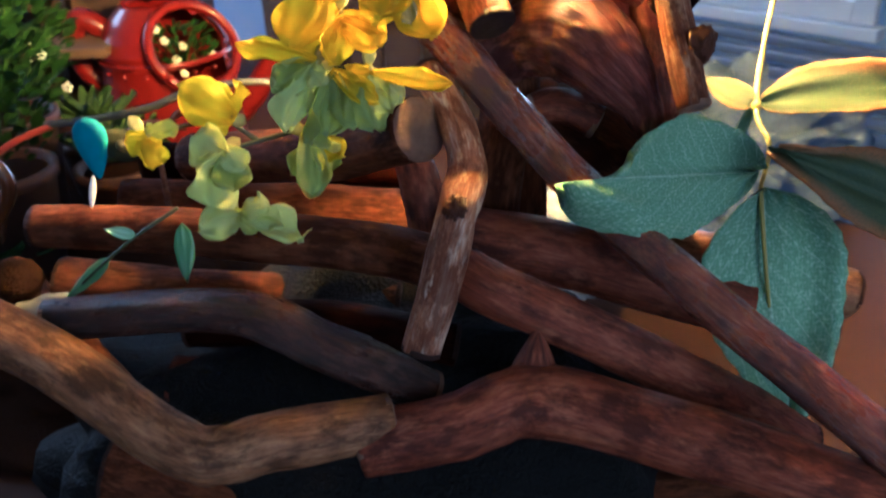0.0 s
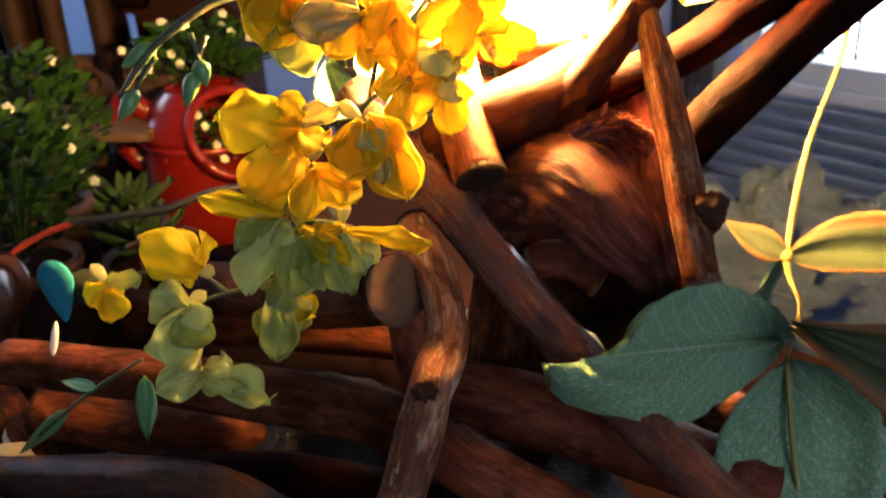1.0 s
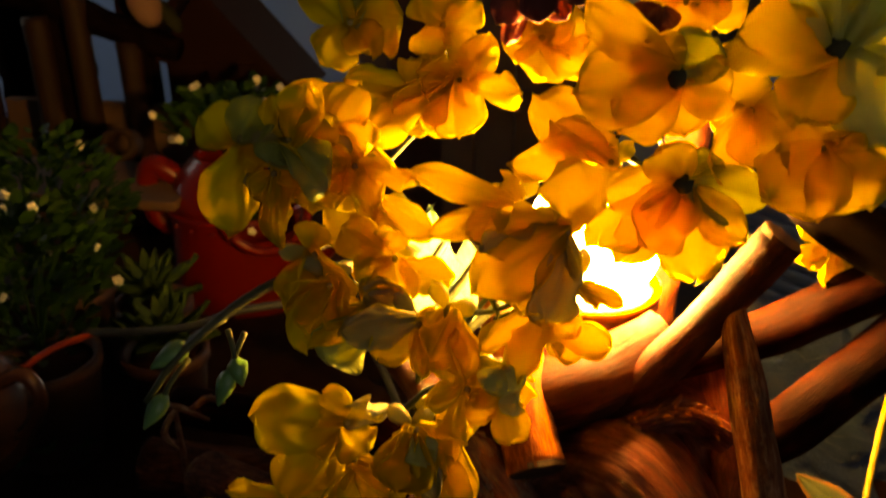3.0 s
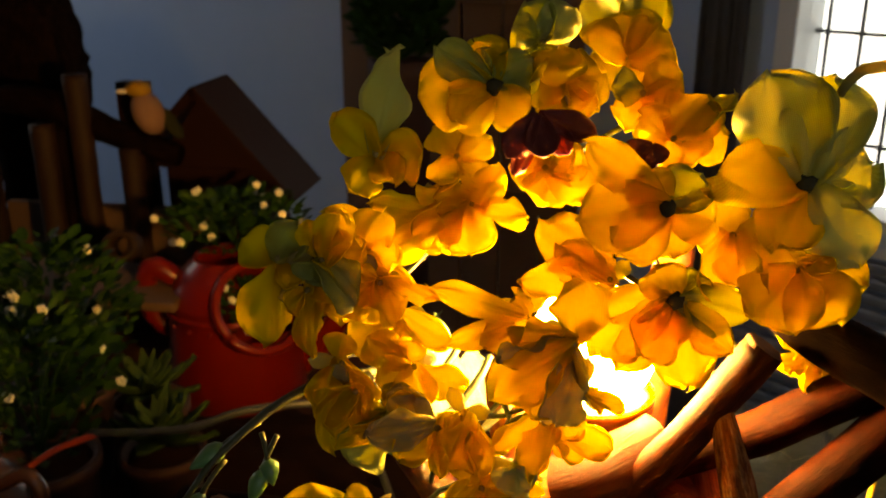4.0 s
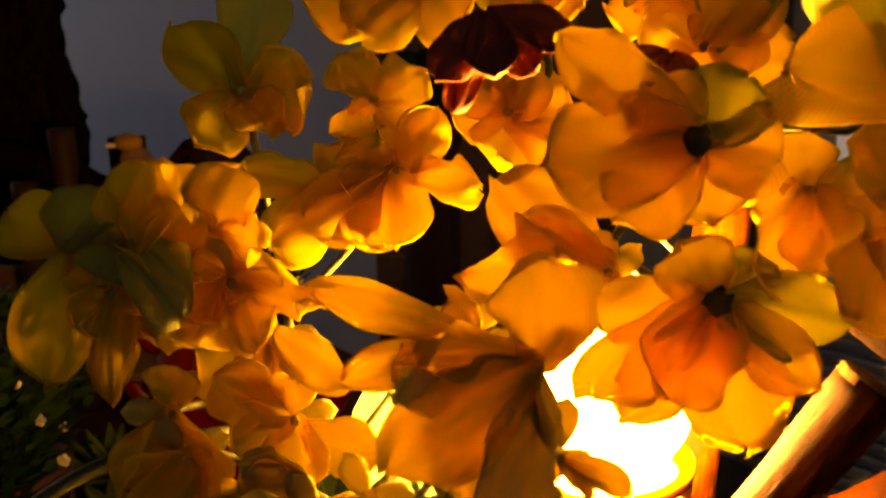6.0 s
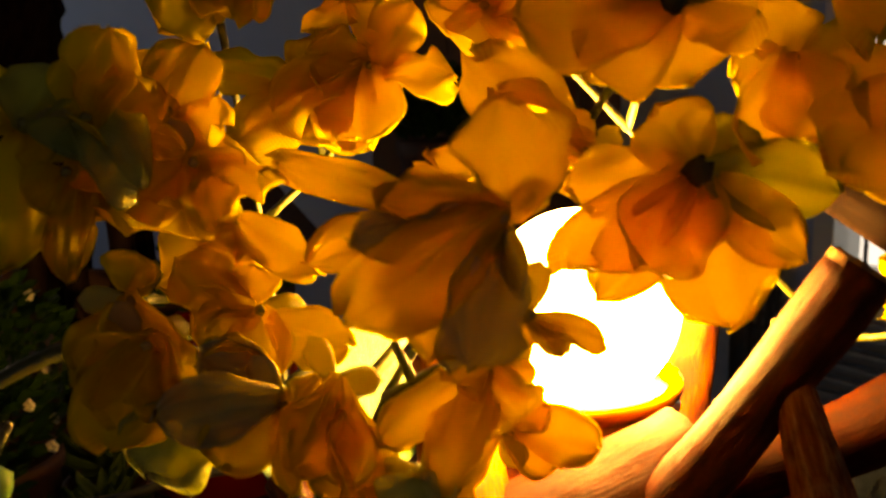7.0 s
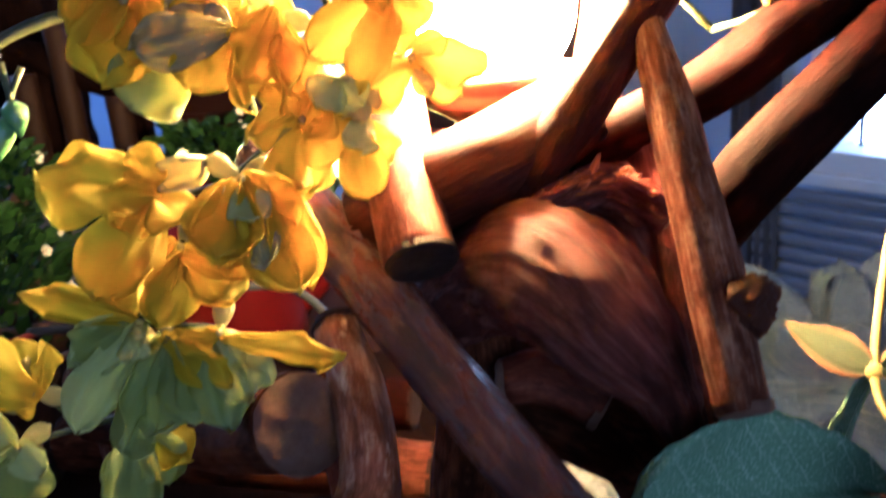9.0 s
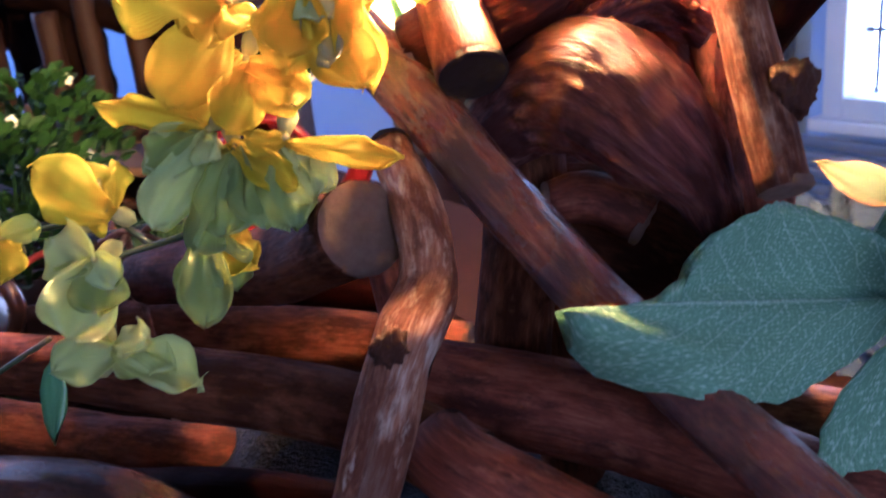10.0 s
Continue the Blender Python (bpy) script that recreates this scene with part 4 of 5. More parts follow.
blossom(spray_left, (-0.0425, 0.3080, 0.3526), (0.37, -0.85, 0.37), [(-0.0506, 0.3048, 0.3592, 0.0134, 0), (-0.0373, 0.3113, 0.3618, 0.0127, 2), (-0.0461, 0.3021, 0.3301, 0.0148, 0), (-0.0334, 0.3055, 0.3478, 0.0113, 0)])
blossom(spray_left, (-0.0335, 0.3050, 0.3450), (0.33, -0.85, 0.41), [(-0.0323, 0.3014, 0.3291, 0.0084, 0), (-0.0376, 0.2996, 0.3412, 0.0098, 0), (-0.0256, 0.3038, 0.3490, 0.0126, 0)])
blossom(spray_left, (-0.0216, 0.3180, 0.3535), (0.28, -0.89, 0.37), [(-0.0369, 0.3136, 0.3502, 0.0181, 0), (-0.0245, 0.3066, 0.3342, 0.0202, 0), (-0.0335, 0.3126, 0.3398, 0.0144, 0), (-0.0149, 0.3097, 0.3392, 0.0137, 0), (-0.0052, 0.3152, 0.3406, 0.0087, 0), (-0.0308, 0.3165, 0.3647, 0.0159, 0), (-0.0147, 0.3191, 0.3644, 0.0137, 0), (-0.0096, 0.3141, 0.3514, 0.0101, 0)])
blossom(spray_left, (-0.0105, 0.3180, 0.3338), (0.22, -0.87, 0.44), [(0.0054, 0.3133, 0.3268, 0.0088, 0), (-0.0190, 0.3183, 0.3332, 0.0147, 0), (-0.0246, 0.3144, 0.3233, 0.0162, 0), (-0.0119, 0.3122, 0.3221, 0.0162, 0)])
blossom(spray_left, (-0.0056, 0.3130, 0.3203), (0.43, -0.87, 0.23), [(0.0090, 0.3166, 0.3130, 0.0115, 0), (-0.0155, 0.3075, 0.3177, 0.0144, 0), (-0.0030, 0.3094, 0.3090, 0.0144, 0), (-0.0183, 0.3094, 0.3299, 0.0125, 0), (-0.0061, 0.3134, 0.3281, 0.0096, 0)])
blossom(spray_left, (-0.0247, 0.3050, 0.3236), (0.54, -0.81, 0.21), [(-0.0243, 0.3009, 0.3032, 0.0187, 0), (-0.0291, 0.2969, 0.3130, 0.0121, 0), (-0.0158, 0.3017, 0.3137, 0.0131, 0), (-0.0245, 0.3086, 0.3310, 0.0103, 0)])
blossom(spray_left, (-0.0113, 0.3040, 0.3111), (0.47, -0.83, 0.30), [(-0.0220, 0.2999, 0.2966, 0.0176, 2), (-0.0021, 0.3044, 0.3151, 0.0102, 0), (-0.0140, 0.3023, 0.3058, 0.0111, 2)])
blossom(spray_left, (-0.0295, 0.3060, 0.3537), (0.57, -0.82, 0.02), [(-0.0334, 0.3032, 0.3486, 0.0109, 2), (-0.0239, 0.3065, 0.3675, 0.0118, 0), (-0.0186, 0.3090, 0.3586, 0.0118, 0), (-0.0190, 0.3016, 0.3440, 0.0109, 2), (-0.0306, 0.2973, 0.3287, 0.0073, 0)])
blossom(spray_left, (-0.0148, 0.3120, 0.3456), (0.49, -0.87, 0.07), [(-0.0206, 0.3097, 0.3501, 0.0056, 0), (-0.0079, 0.3133, 0.3406, 0.0122, 0), (-0.0253, 0.3071, 0.3379, 0.0112, 0), (-0.0095, 0.3075, 0.3349, 0.0103, 0), (0.0023, 0.3100, 0.3422, 0.0056, 0)])
blossom(spray_left, (-0.0050, 0.3450, 0.3565), (0.36, -0.93, 0.00), [(-0.0175, 0.3417, 0.3467, 0.0122, 0), (0.0055, 0.3458, 0.3440, 0.0144, 0), (-0.0240, 0.3383, 0.3606, 0.0099, 0), (-0.0036, 0.3433, 0.3660, 0.0133, 0), (0.0130, 0.3512, 0.3600, 0.0133, 0)])
blossom(spray_low, (0.0114, 0.3000, 0.3131), (0.35, -0.88, 0.31), [(0.0157, 0.2939, 0.2985, 0.0104, 0), (0.0065, 0.2927, 0.3013, 0.0104, 0), (0.0070, 0.2954, 0.3101, 0.0078, 0), (0.0196, 0.2977, 0.2951, 0.0087, 0)])
blossom(spray_low, (0.0261, 0.2960, 0.3004), (0.26, -0.88, 0.41), [(0.0211, 0.2927, 0.2956, 0.0092, 1), (0.0296, 0.2951, 0.2952, 0.0076, 1)])
blossom(spray_low, (-0.0158, 0.2950, 0.2802), (0.56, -0.80, 0.22), [(-0.0378, 0.2859, 0.2861, 0.0185, 0), (-0.0214, 0.2947, 0.2884, 0.0095, 0), (-0.0308, 0.2865, 0.2588, 0.0185, 0), (-0.0096, 0.2908, 0.2745, 0.0135, 0), (-0.0244, 0.2871, 0.2756, 0.0135, 0), (-0.0043, 0.2950, 0.2858, 0.0079, 3)])
blossom(spray_low, (0.0036, 0.2920, 0.2825), (0.49, -0.84, 0.22), [(0.0001, 0.2834, 0.2687, 0.0171, 0), (0.0145, 0.2869, 0.2600, 0.0144, 0), (0.0125, 0.2938, 0.2714, 0.0118, 0), (0.0069, 0.2872, 0.2746, 0.0086, 1), (0.0087, 0.2859, 0.2652, 0.0086, 3)])
blossom(spray_low, (0.0159, 0.2970, 0.2927), (0.43, -0.89, 0.16), [(0.0229, 0.2989, 0.2850, 0.0134, 0), (0.0140, 0.2975, 0.3088, 0.0091, 0), (0.0070, 0.2900, 0.2911, 0.0064, 0), (0.0154, 0.2901, 0.2803, 0.0117, 0), (0.0231, 0.2968, 0.2947, 0.0107, 0)])
blossom(spray_low, (0.0261, 0.3000, 0.2919), (0.37, -0.91, 0.17), [(0.0219, 0.2954, 0.2998, 0.0086, 1), (0.0274, 0.2983, 0.2757, 0.0102, 0), (0.0280, 0.2963, 0.2861, 0.0086, 1)])
blossom(spray_low, (-0.0197, 0.3000, 0.3180), (0.57, -0.82, 0.02), [(-0.0252, 0.2959, 0.3021, 0.0167, 0), (-0.0299, 0.2957, 0.3122, 0.0123, 0), (-0.0153, 0.2991, 0.3056, 0.0123, 0)])
blossom(spray_low, (0.0033, 0.2990, 0.3092), (0.48, -0.87, 0.07), [(-0.0155, 0.2935, 0.3085, 0.0119, 3), (-0.0065, 0.2958, 0.3001, 0.0119, 0), (0.0048, 0.2961, 0.2953, 0.0065, 0)])
blossom(spray_low, (-0.0149, 0.2970, 0.2670), (0.45, -0.88, 0.18), [(-0.0317, 0.2911, 0.2559, 0.0165, 0), (-0.0191, 0.2889, 0.2523, 0.0141, 0), (-0.0036, 0.2912, 0.2574, 0.0116, 0), (-0.0008, 0.2966, 0.2602, 0.0092, 0), (-0.0340, 0.2890, 0.2641, 0.0116, 0)])
blossom(spray_low, (0.0084, 0.3000, 0.2785), (0.34, -0.93, 0.13), [(0.0151, 0.2923, 0.2594, 0.0113, 0), (0.0069, 0.2900, 0.2652, 0.0107, 0), (-0.0014, 0.2929, 0.2744, 0.0107, 0), (0.0195, 0.2999, 0.2825, 0.0095, 0)])
blossom(spray_low, (-0.0224, 0.2880, 0.2533), (0.49, -0.84, 0.25), [(-0.0467, 0.2848, 0.2611, 0.0085, 0), (-0.0328, 0.2744, 0.2349, 0.0127, 1), (-0.0208, 0.2820, 0.2477, 0.0079, 1), (-0.0372, 0.2825, 0.2453, 0.0109, 2)])
blossom(spray_low, (-0.0177, 0.2900, 0.2487), (0.46, -0.85, 0.27), [(-0.0033, 0.2858, 0.2398, 0.0086, 0), (-0.0201, 0.2820, 0.2302, 0.0147, 2), (-0.0261, 0.2776, 0.2289, 0.0135, 2), (-0.0119, 0.2849, 0.2316, 0.0123, 2)])
blossom(spray_low, (-0.0056, 0.2900, 0.2503), (0.41, -0.87, 0.27), [(0.0201, 0.2893, 0.2445, 0.0075, 0), (-0.0126, 0.2847, 0.2522, 0.0066, 0), (0.0009, 0.2873, 0.2357, 0.0103, 1), (-0.0038, 0.2839, 0.2306, 0.0133, 2), (0.0042, 0.2899, 0.2386, 0.0078, 1)])
blossom(spray_low, (-0.0274, 0.2900, 0.2274), (0.48, -0.80, 0.35), [(-0.0277, 0.2791, 0.2091, 0.0128, 2), (-0.0219, 0.2867, 0.2155, 0.0109, 2), (-0.0348, 0.2834, 0.2157, 0.0096, 2), (-0.0173, 0.2897, 0.2197, 0.0109, 0)])
blossom(spray_low, (-0.0560, 0.2840, 0.2245), (0.58, -0.73, 0.35), [(-0.0674, 0.2845, 0.2299, 0.0168, 1), (-0.0619, 0.2755, 0.2080, 0.0194, 1), (-0.0513, 0.2831, 0.2178, 0.0123, 1), (-0.0538, 0.2782, 0.2125, 0.0142, 2)])
blossom(spray_low, (-0.0530, 0.2800, 0.2034), (0.56, -0.70, 0.43), [(-0.0328, 0.2814, 0.1923, 0.0124, 1), (-0.0667, 0.2739, 0.2000, 0.0124, 1), (-0.0432, 0.2784, 0.2068, 0.0111, 1), (-0.0387, 0.2805, 0.1975, 0.0092, 1)])
blossom(spray_low, (-0.0557, 0.2920, 0.2343), (0.55, -0.80, 0.24), [(-0.0697, 0.2878, 0.2464, 0.0164, 0), (-0.0614, 0.2918, 0.2326, 0.0130, 0), (-0.0513, 0.2950, 0.2451, 0.0057, 0)])
blossom(spray_low, (-0.0844, 0.2900, 0.2287), (0.63, -0.74, 0.24), [(-0.0739, 0.2913, 0.2317, 0.0077, 2), (-0.0813, 0.2823, 0.2196, 0.0127, 0), (-0.0900, 0.2835, 0.2282, 0.0113, 0)])
blossom(spray_right, (0.1142, 0.3520, 0.3153), (-0.12, -0.99, 0.03), [(0.1003, 0.3479, 0.3228, 0.0085, 0), (0.0994, 0.3439, 0.3124, 0.0054, 0), (0.1094, 0.3436, 0.3047, 0.0109, 0), (0.1206, 0.3492, 0.3090, 0.0109, 0), (0.1183, 0.3490, 0.3197, 0.0097, 0)])

# dark red calyces under the top blossoms
part("calyx", blade((0.0261, 0.3366, 0.3895), (0.0177, 0.3317, 0.3777), 0.0090, (0.1, -0.9, 0.3), 0.3, 0.1, 0.3, 0.05, 888), RED_CALYX, spray_top, "dark red calyx")
part("calyx", blade((0.0261, 0.3366, 0.3895), (0.0286, 0.3312, 0.3780), 0.0100, (0.1, -0.9, 0.3), 0.3, 0.1, 0.3, 0.05, 958), RED_CALYX, spray_top, "dark red calyx")
part("calyx", blade((0.0261, 0.3366, 0.3895), (0.0422, 0.3372, 0.3840), 0.0090, (0.1, -0.9, 0.3), 0.3, 0.1, 0.3, 0.05, 1048), RED_CALYX, spray_top, "dark red calyx")
part("calyx", blade((0.0261, 0.3366, 0.3895), (0.0203, 0.3344, 0.3718), 0.0060, (0.1, -0.9, 0.3), 0.3, 0.1, 0.3, 0.05, 905), RED_CALYX, spray_top, "dark red calyx")
part("calyx", blade((0.0261, 0.3366, 0.3895), (0.0350, 0.3344, 0.3786), 0.0080, (0.1, -0.9, 0.3), 0.3, 0.1, 0.3, 0.05, 1000), RED_CALYX, spray_top, "dark red calyx")
part("calyx", blade((0.0580, 0.3386, 0.3814), (0.0501, 0.3365, 0.3785), 0.0070, (0.1, -0.9, 0.3), 0.3, 0.1, 0.3, 0.05, 1098), RED_CALYX, spray_top, "dark red calyx")
part("calyx", blade((0.0580, 0.3386, 0.3814), (0.0545, 0.3355, 0.3732), 0.0070, (0.1, -0.9, 0.3), 0.3, 0.1, 0.3, 0.05, 1125), RED_CALYX, spray_top, "dark red calyx")
part("calyx", blade((0.0580, 0.3386, 0.3814), (0.0605, 0.3373, 0.3761), 0.0070, (0.1, -0.9, 0.3), 0.3, 0.1, 0.3, 0.05, 1165), RED_CALYX, spray_top, "dark red calyx")
part("stem", tube([(0.1013, 0.3217, 0.3989), (0.1046, 0.3236, 0.4035), (0.1100, 0.3251, 0.4057), (0.1197, 0.3262, 0.4047)], [0.0012, 0.0014, 0.0016, 0.0016], 8, 0.004), SEPAL, spray_top)

# large leaves added behind the bulb, mostly hidden, to keep its light off the garden
for a, b, w in (((-0.004, 0.372, 0.262), (-0.016, 0.412, 0.292), 0.034), ((0.012, 0.385, 0.258), (-0.004, 0.418, 0.276), 0.032), ((-0.012, 0.362, 0.258), (-0.034, 0.392, 0.276), 0.034)):
    part("leaf", blade(a, b, w, (0.6, -0.6, 0.3), 0.25, 0.08, 0.15, 0.05, a[0] * 900, 10, 14, "leaf"), LEAF, spray_left, "green cloth leaf added behind the bulb to block its light")

part("stem", tube([(-0.0059, 0.3255, 0.2968), (0.0022, 0.3295, 0.2967), (0.0102, 0.3397, 0.3047), (0.0125, 0.3484, 0.3079)], [0.0012, 0.0013, 0.0013, 0.0012], 8, 0.004), STEM, spray_low)
part("stem", tube([(-0.0131, 0.3259, 0.2964), (-0.0074, 0.3325, 0.3009), (-0.0011, 0.3416, 0.3062), (0.0017, 0.3515, 0.3092)], [0.0012, 0.0013, 0.0013, 0.0012], 8, 0.004), STEM, spray_low)
part("stem", tube([(0.0043, 0.3205, 0.2883), (0.0088, 0.3252, 0.2902), (0.0197, 0.3367, 0.2967), (0.0272, 0.3499, 0.3004)], [0.0012, 0.0013, 0.0013, 0.0012], 8, 0.004), STEM, spray_low)
part("stem", tube([(-0.0199, 0.3338, 0.3222), (-0.0215, 0.3276, 0.3115), (-0.0267, 0.3220, 0.3020), (-0.0350, 0.3192, 0.2983)], [0.0012, 0.0013, 0.0013, 0.0012], 8, 0.004), STEM, spray_low)

# buds at the end of the left spray
part("stem", tube([(-0.012, 0.330, 0.312), (-0.035, 0.302, 0.316), (-0.052, 0.285, 0.306), (-0.062, 0.278, 0.293)], [0.0016, 0.0014, 0.0011, 0.0008], 8, 0.004), STEM, spray_left)


def bud(start, tip, r):
    s, t = Vector(start), Vector(tip)
    part("stem", tube([s, s.lerp(t, 0.35) + Vector((0, 0, 0.001)), s.lerp(t, 0.6)], [0.0008, 0.0007, 0.0008], 8, 0.004), STEM, spray_left)
    p = [s.lerp(t, f) for f in (0.5, 0.62, 0.78, 0.92, 1.0)]
    part("bud", tube(p, [0.0008, r, r * 0.85, r * 0.4, 0.0003], 7, 0.0015), BUD, spray_left, "closed green plastic bud")


bud((-0.045, 0.293, 0.310), (-0.061, 0.281, 0.301), 0.0030)
bud((-0.052, 0.284, 0.303), (-0.0620, 0.275, 0.287), 0.0026)
bud((-0.044, 0.291, 0.308), (-0.0405, 0.288, 0.2935), 0.0028)
bud((-0.040, 0.292, 0.307), (-0.047, 0.286, 0.288), 0.0026)

# ---- rose leaf sprig ----
sprig = thing("rose_leaf_sprig", (0.150, 0.392, 0.240), "sprig of large green cloth rose leaves with pale veins", "artificial leaves")
JOINT, FORK = Vector((0.140, 0.361, 0.209)), Vector((0.133, 0.318, 0.192))
part("stem", tube([(0.172, 0.432, 0.300), (0.163, 0.412, 0.268), (0.150, 0.392, 0.240), JOINT, (0.141, 0.340, 0.200), FORK], [0.0011, 0.0010, 0.0011, 0.0012, 0.0009, 0.0007], 10, 0.003, 0.0003), TWIG, sprig)
part("stem", tube([FORK, (0.137, 0.31, 0.16), (0.145, 0.31, 0.12)], [0.0009, 0.0008, 0.0006], 8, 0.004), TWIG, sprig)
part("stem_joint", lump(JOINT, 0.0026, 4, 0.4, sub=2), TWIG, sprig)
part("leaf", blade(FORK + Vector((0, 0.002, 0.006)), (0.0693, 0.2761, 0.2156), 0.044, (0.1, -0.9, 0.45), 0.22, 0.06, 0.16, 0.06, 3, 14, 22, "broad", 0.0005, 0.2), LEAF, sprig)
part("leaf", blade(FORK + Vector((0.001, 0, 0)), (0.148, 0.289, 0.104), 0.064, (0.15, -0.9, 0.25), 0.3, 0.05, 0.16, 0.1, 8, 14, 22, "leaf", 0.0005), LEAF, sprig)
part("leaf", blade((0.195, 0.292, 0.185), (0.131, 0.300, 0.215), 0.034, (0.1, -0.75, 0.5), 0.3, -0.1, 0.14, 0.06, 5, 14, 22, "leaf", 0.0005), LEAF_RUST_SHADED, sprig, "green leaf with a rust edge")
part("leaf", blade(JOINT, (0.215, 0.360, 0.214), 0.030, (0.0, -0.5, 0.7), 0.35, -0.22, 0.12, 0.06, 9, 14, 22, "leaf", 0.0005), LEAF_RUST_SHADED, sprig, "arched leaf with a rust edge")
part("leaf", blade(JOINT, (0.120, 0.375, 0.217), 0.013, (0.0, -0.8, 0.5), 0.2, -0.1, 0.1, 0.05, 12, 8, 14, "leaf", 0.0005), LEAF_RUST_SHADED, sprig)
part("leaf", blade(JOINT, (0.131, 0.372, 0.168), 0.008, (0.4, -0.8, 0.1), 0.2, 0.1, 0.1, 0.05, 13, 8, 14, "leaf", 0.0005), LEAF, sprig)

# ---- the pots and ornaments behind the lamp ----


def hexplant(name, base, radius, height, count, leaf, mat, label, blooms=0, seed=1, group=""):
    """A small bushy plant: stems and many small folded leaves in one mesh, blossoms one by one."""
    r = random.Random(seed)
    plant = thing(name, base, label, "plant", group)
    b = Vector(base)
    verts, faces = [], []
    tops = []
    for k in range(count):
        a, h = r.uniform(0, 6.283), r.random() ** 0.7
        rr = radius * math.sqrt(r.random()) * (0.45 + 0.75 * math.sin(math.pi * min(1, h * 0.8 + 0.1)))
        p = b + Vector((rr * math.cos(a), rr * math.sin(a), h * height))
        out = Vector((math.cos(a), math.sin(a), r.uniform(0.1, 1.2))).normalized()
        side = out.cross(Vector((r.uniform(-1, 1), r.uniform(-1, 1), 1))).normalized()
        n = out.cross(side)
        L = leaf * r.uniform(0.6, 1.3)
        w = L * 0.28
        i = len(verts)
        verts += [p, p + out * L * 0.35 + side * w - n * w * 0.4, p + out * L * 0.75 + side * w * 0.8 - n * w * 0.4, p + out * L, p + out * L * 0.75 - side * w * 0.8 - n * w * 0.4, p + out * L * 0.35 - side * w - n * w * 0.4, p + out * L * 0.5]
        faces += [(i, i + 1, i + 6), (i + 1, i + 2, i + 6), (i + 2, i + 3, i + 6), (i + 3, i + 4, i + 6), (i + 4, i + 5, i + 6), (i + 5, i, i + 6)]
        if h > 0.5 or rr > radius * 0.6:
            tops.append(p + out * L)
    tagged(part("foliage", (verts, faces), mat, plant), kind="stuff")
    for k in range(7):
        a = r.uniform(0, 6.283)
        q = b + Vector((math.cos(a) * radius * 0.6, math.sin(a) * radius * 0.6, height * 0.8))
        part("stem", tube([b, b.lerp(q, 0.5) + Vector((0, 0, height * 0.1)), q], [0.0012, 0.0010, 0.0007], 6, 0.01), mat, plant)
    r.shuffle(tops)
    for p in tops[:blooms]:
        bm = bmesh.new()
        for q in range(5):
            a = q * 1.2566 + r.random() * 0.3
            bmesh.ops.create_icosphere(bm, subdivisions=1, radius=0.0020, matrix=Matrix.Translation(p + Vector((math.cos(a) * 0.0024, -0.001, math.sin(a) * 0.0024 + 0.001))))
        part("blossom", bm, WHITE_BLOOM, plant, "tiny white blossom")
    return plant


# red watering-can planter
CAN = Vector((-0.292, 0.862, TABLE_Z))
can = thing("watering_can_planter", CAN, "glossy red ceramic watering-can planter with a round side opening", "planter")
body_v, body_f = lathe([(0.0, 0.004), (0.060, 0.0), (0.066, 0.004), (0.067, 0.03), (0.064, 0.08), (0.061, 0.105), (0.0625, 0.108), (0.0615, 0.112), (0.053, 0.13), (0.043, 0.142), (0.036, 0.148), (0.034, 0.151), (0.031, 0.149), (0.040, 0.138), (0.050, 0.126), (0.057, 0.110), (0.060, 0.08), (0.062, 0.03), (0.058, 0.012), (0.0, 0.010)], CAN, 64)
hole = CAN + Vector((0.040, -0.038, 0.112))
keep = [f for f in body_f if min((sum((body_v[i] for i in f), Vector()) / len(f) - hole).length, 9) > 0.041]
part("body", (body_v, keep), RED_GLAZE, can)
axis = Vector((0.58, -0.62, 0.52)).normalized()
s_ = axis.orthogonal().normalized()
u_ = axis.cross(s_)
part("rim", tube([hole + axis * 0.004 + (s_ * math.cos(a) + u_ * math.sin(a)) * 0.042 for a in [k * 6.2832 / 20 for k in range(21)]], [0.0045] * 21, 10, 0.006), RED_GLAZE, can, "raised rim round the opening")
part("handle", tube([CAN + Vector(q) for q in ((-0.050, -0.01, 0.124), (-0.072, -0.014, 0.138), (-0.082, -0.014, 0.122), (-0.078, -0.014, 0.088), (-0.062, -0.01, 0.070))], [0.010, 0.011, 0.011, 0.010, 0.009], 14, 0.006), RED_GLAZE, can)
part("spout", tube([CAN + Vector(q) for q in ((0.055, 0.02, 0.03), (0.085, 0.02, 0.06), (0.11, 0.02, 0.10))], [0.016, 0.013, 0.011], 14, 0.008), RED_GLAZE, can)
part("band", lathe([(0.0625, 0.098), (0.0655, 0.0995), (0.0655, 0.1025), (0.0625, 0.104)], CAN, 64), RED_GLAZE, can, "embossed band")
for k in range(18):
    a = k * 0.349 - 2.6
    part("stud", lump(CAN + Vector((math.cos(a) * 0.0645, math.sin(a) * 0.0645, 0.093)), 0.0022, k, 0.05, sub=2), RED_GLAZE, can)
hexplant("opening_plant", CAN + Vector((0.022, -0.022, 0.085)), 0.028, 0.045, 170, 0.010, GREEN, "small green plant with white blossoms in the red planter", 9, 5)
hexplant("top_plant", CAN + Vector((0.0, 0.02, 0.150)), 0.055, 0.05, 380, 0.014, GREEN, "bushy green plant with tiny white blossoms on the red planter", 16, 6)

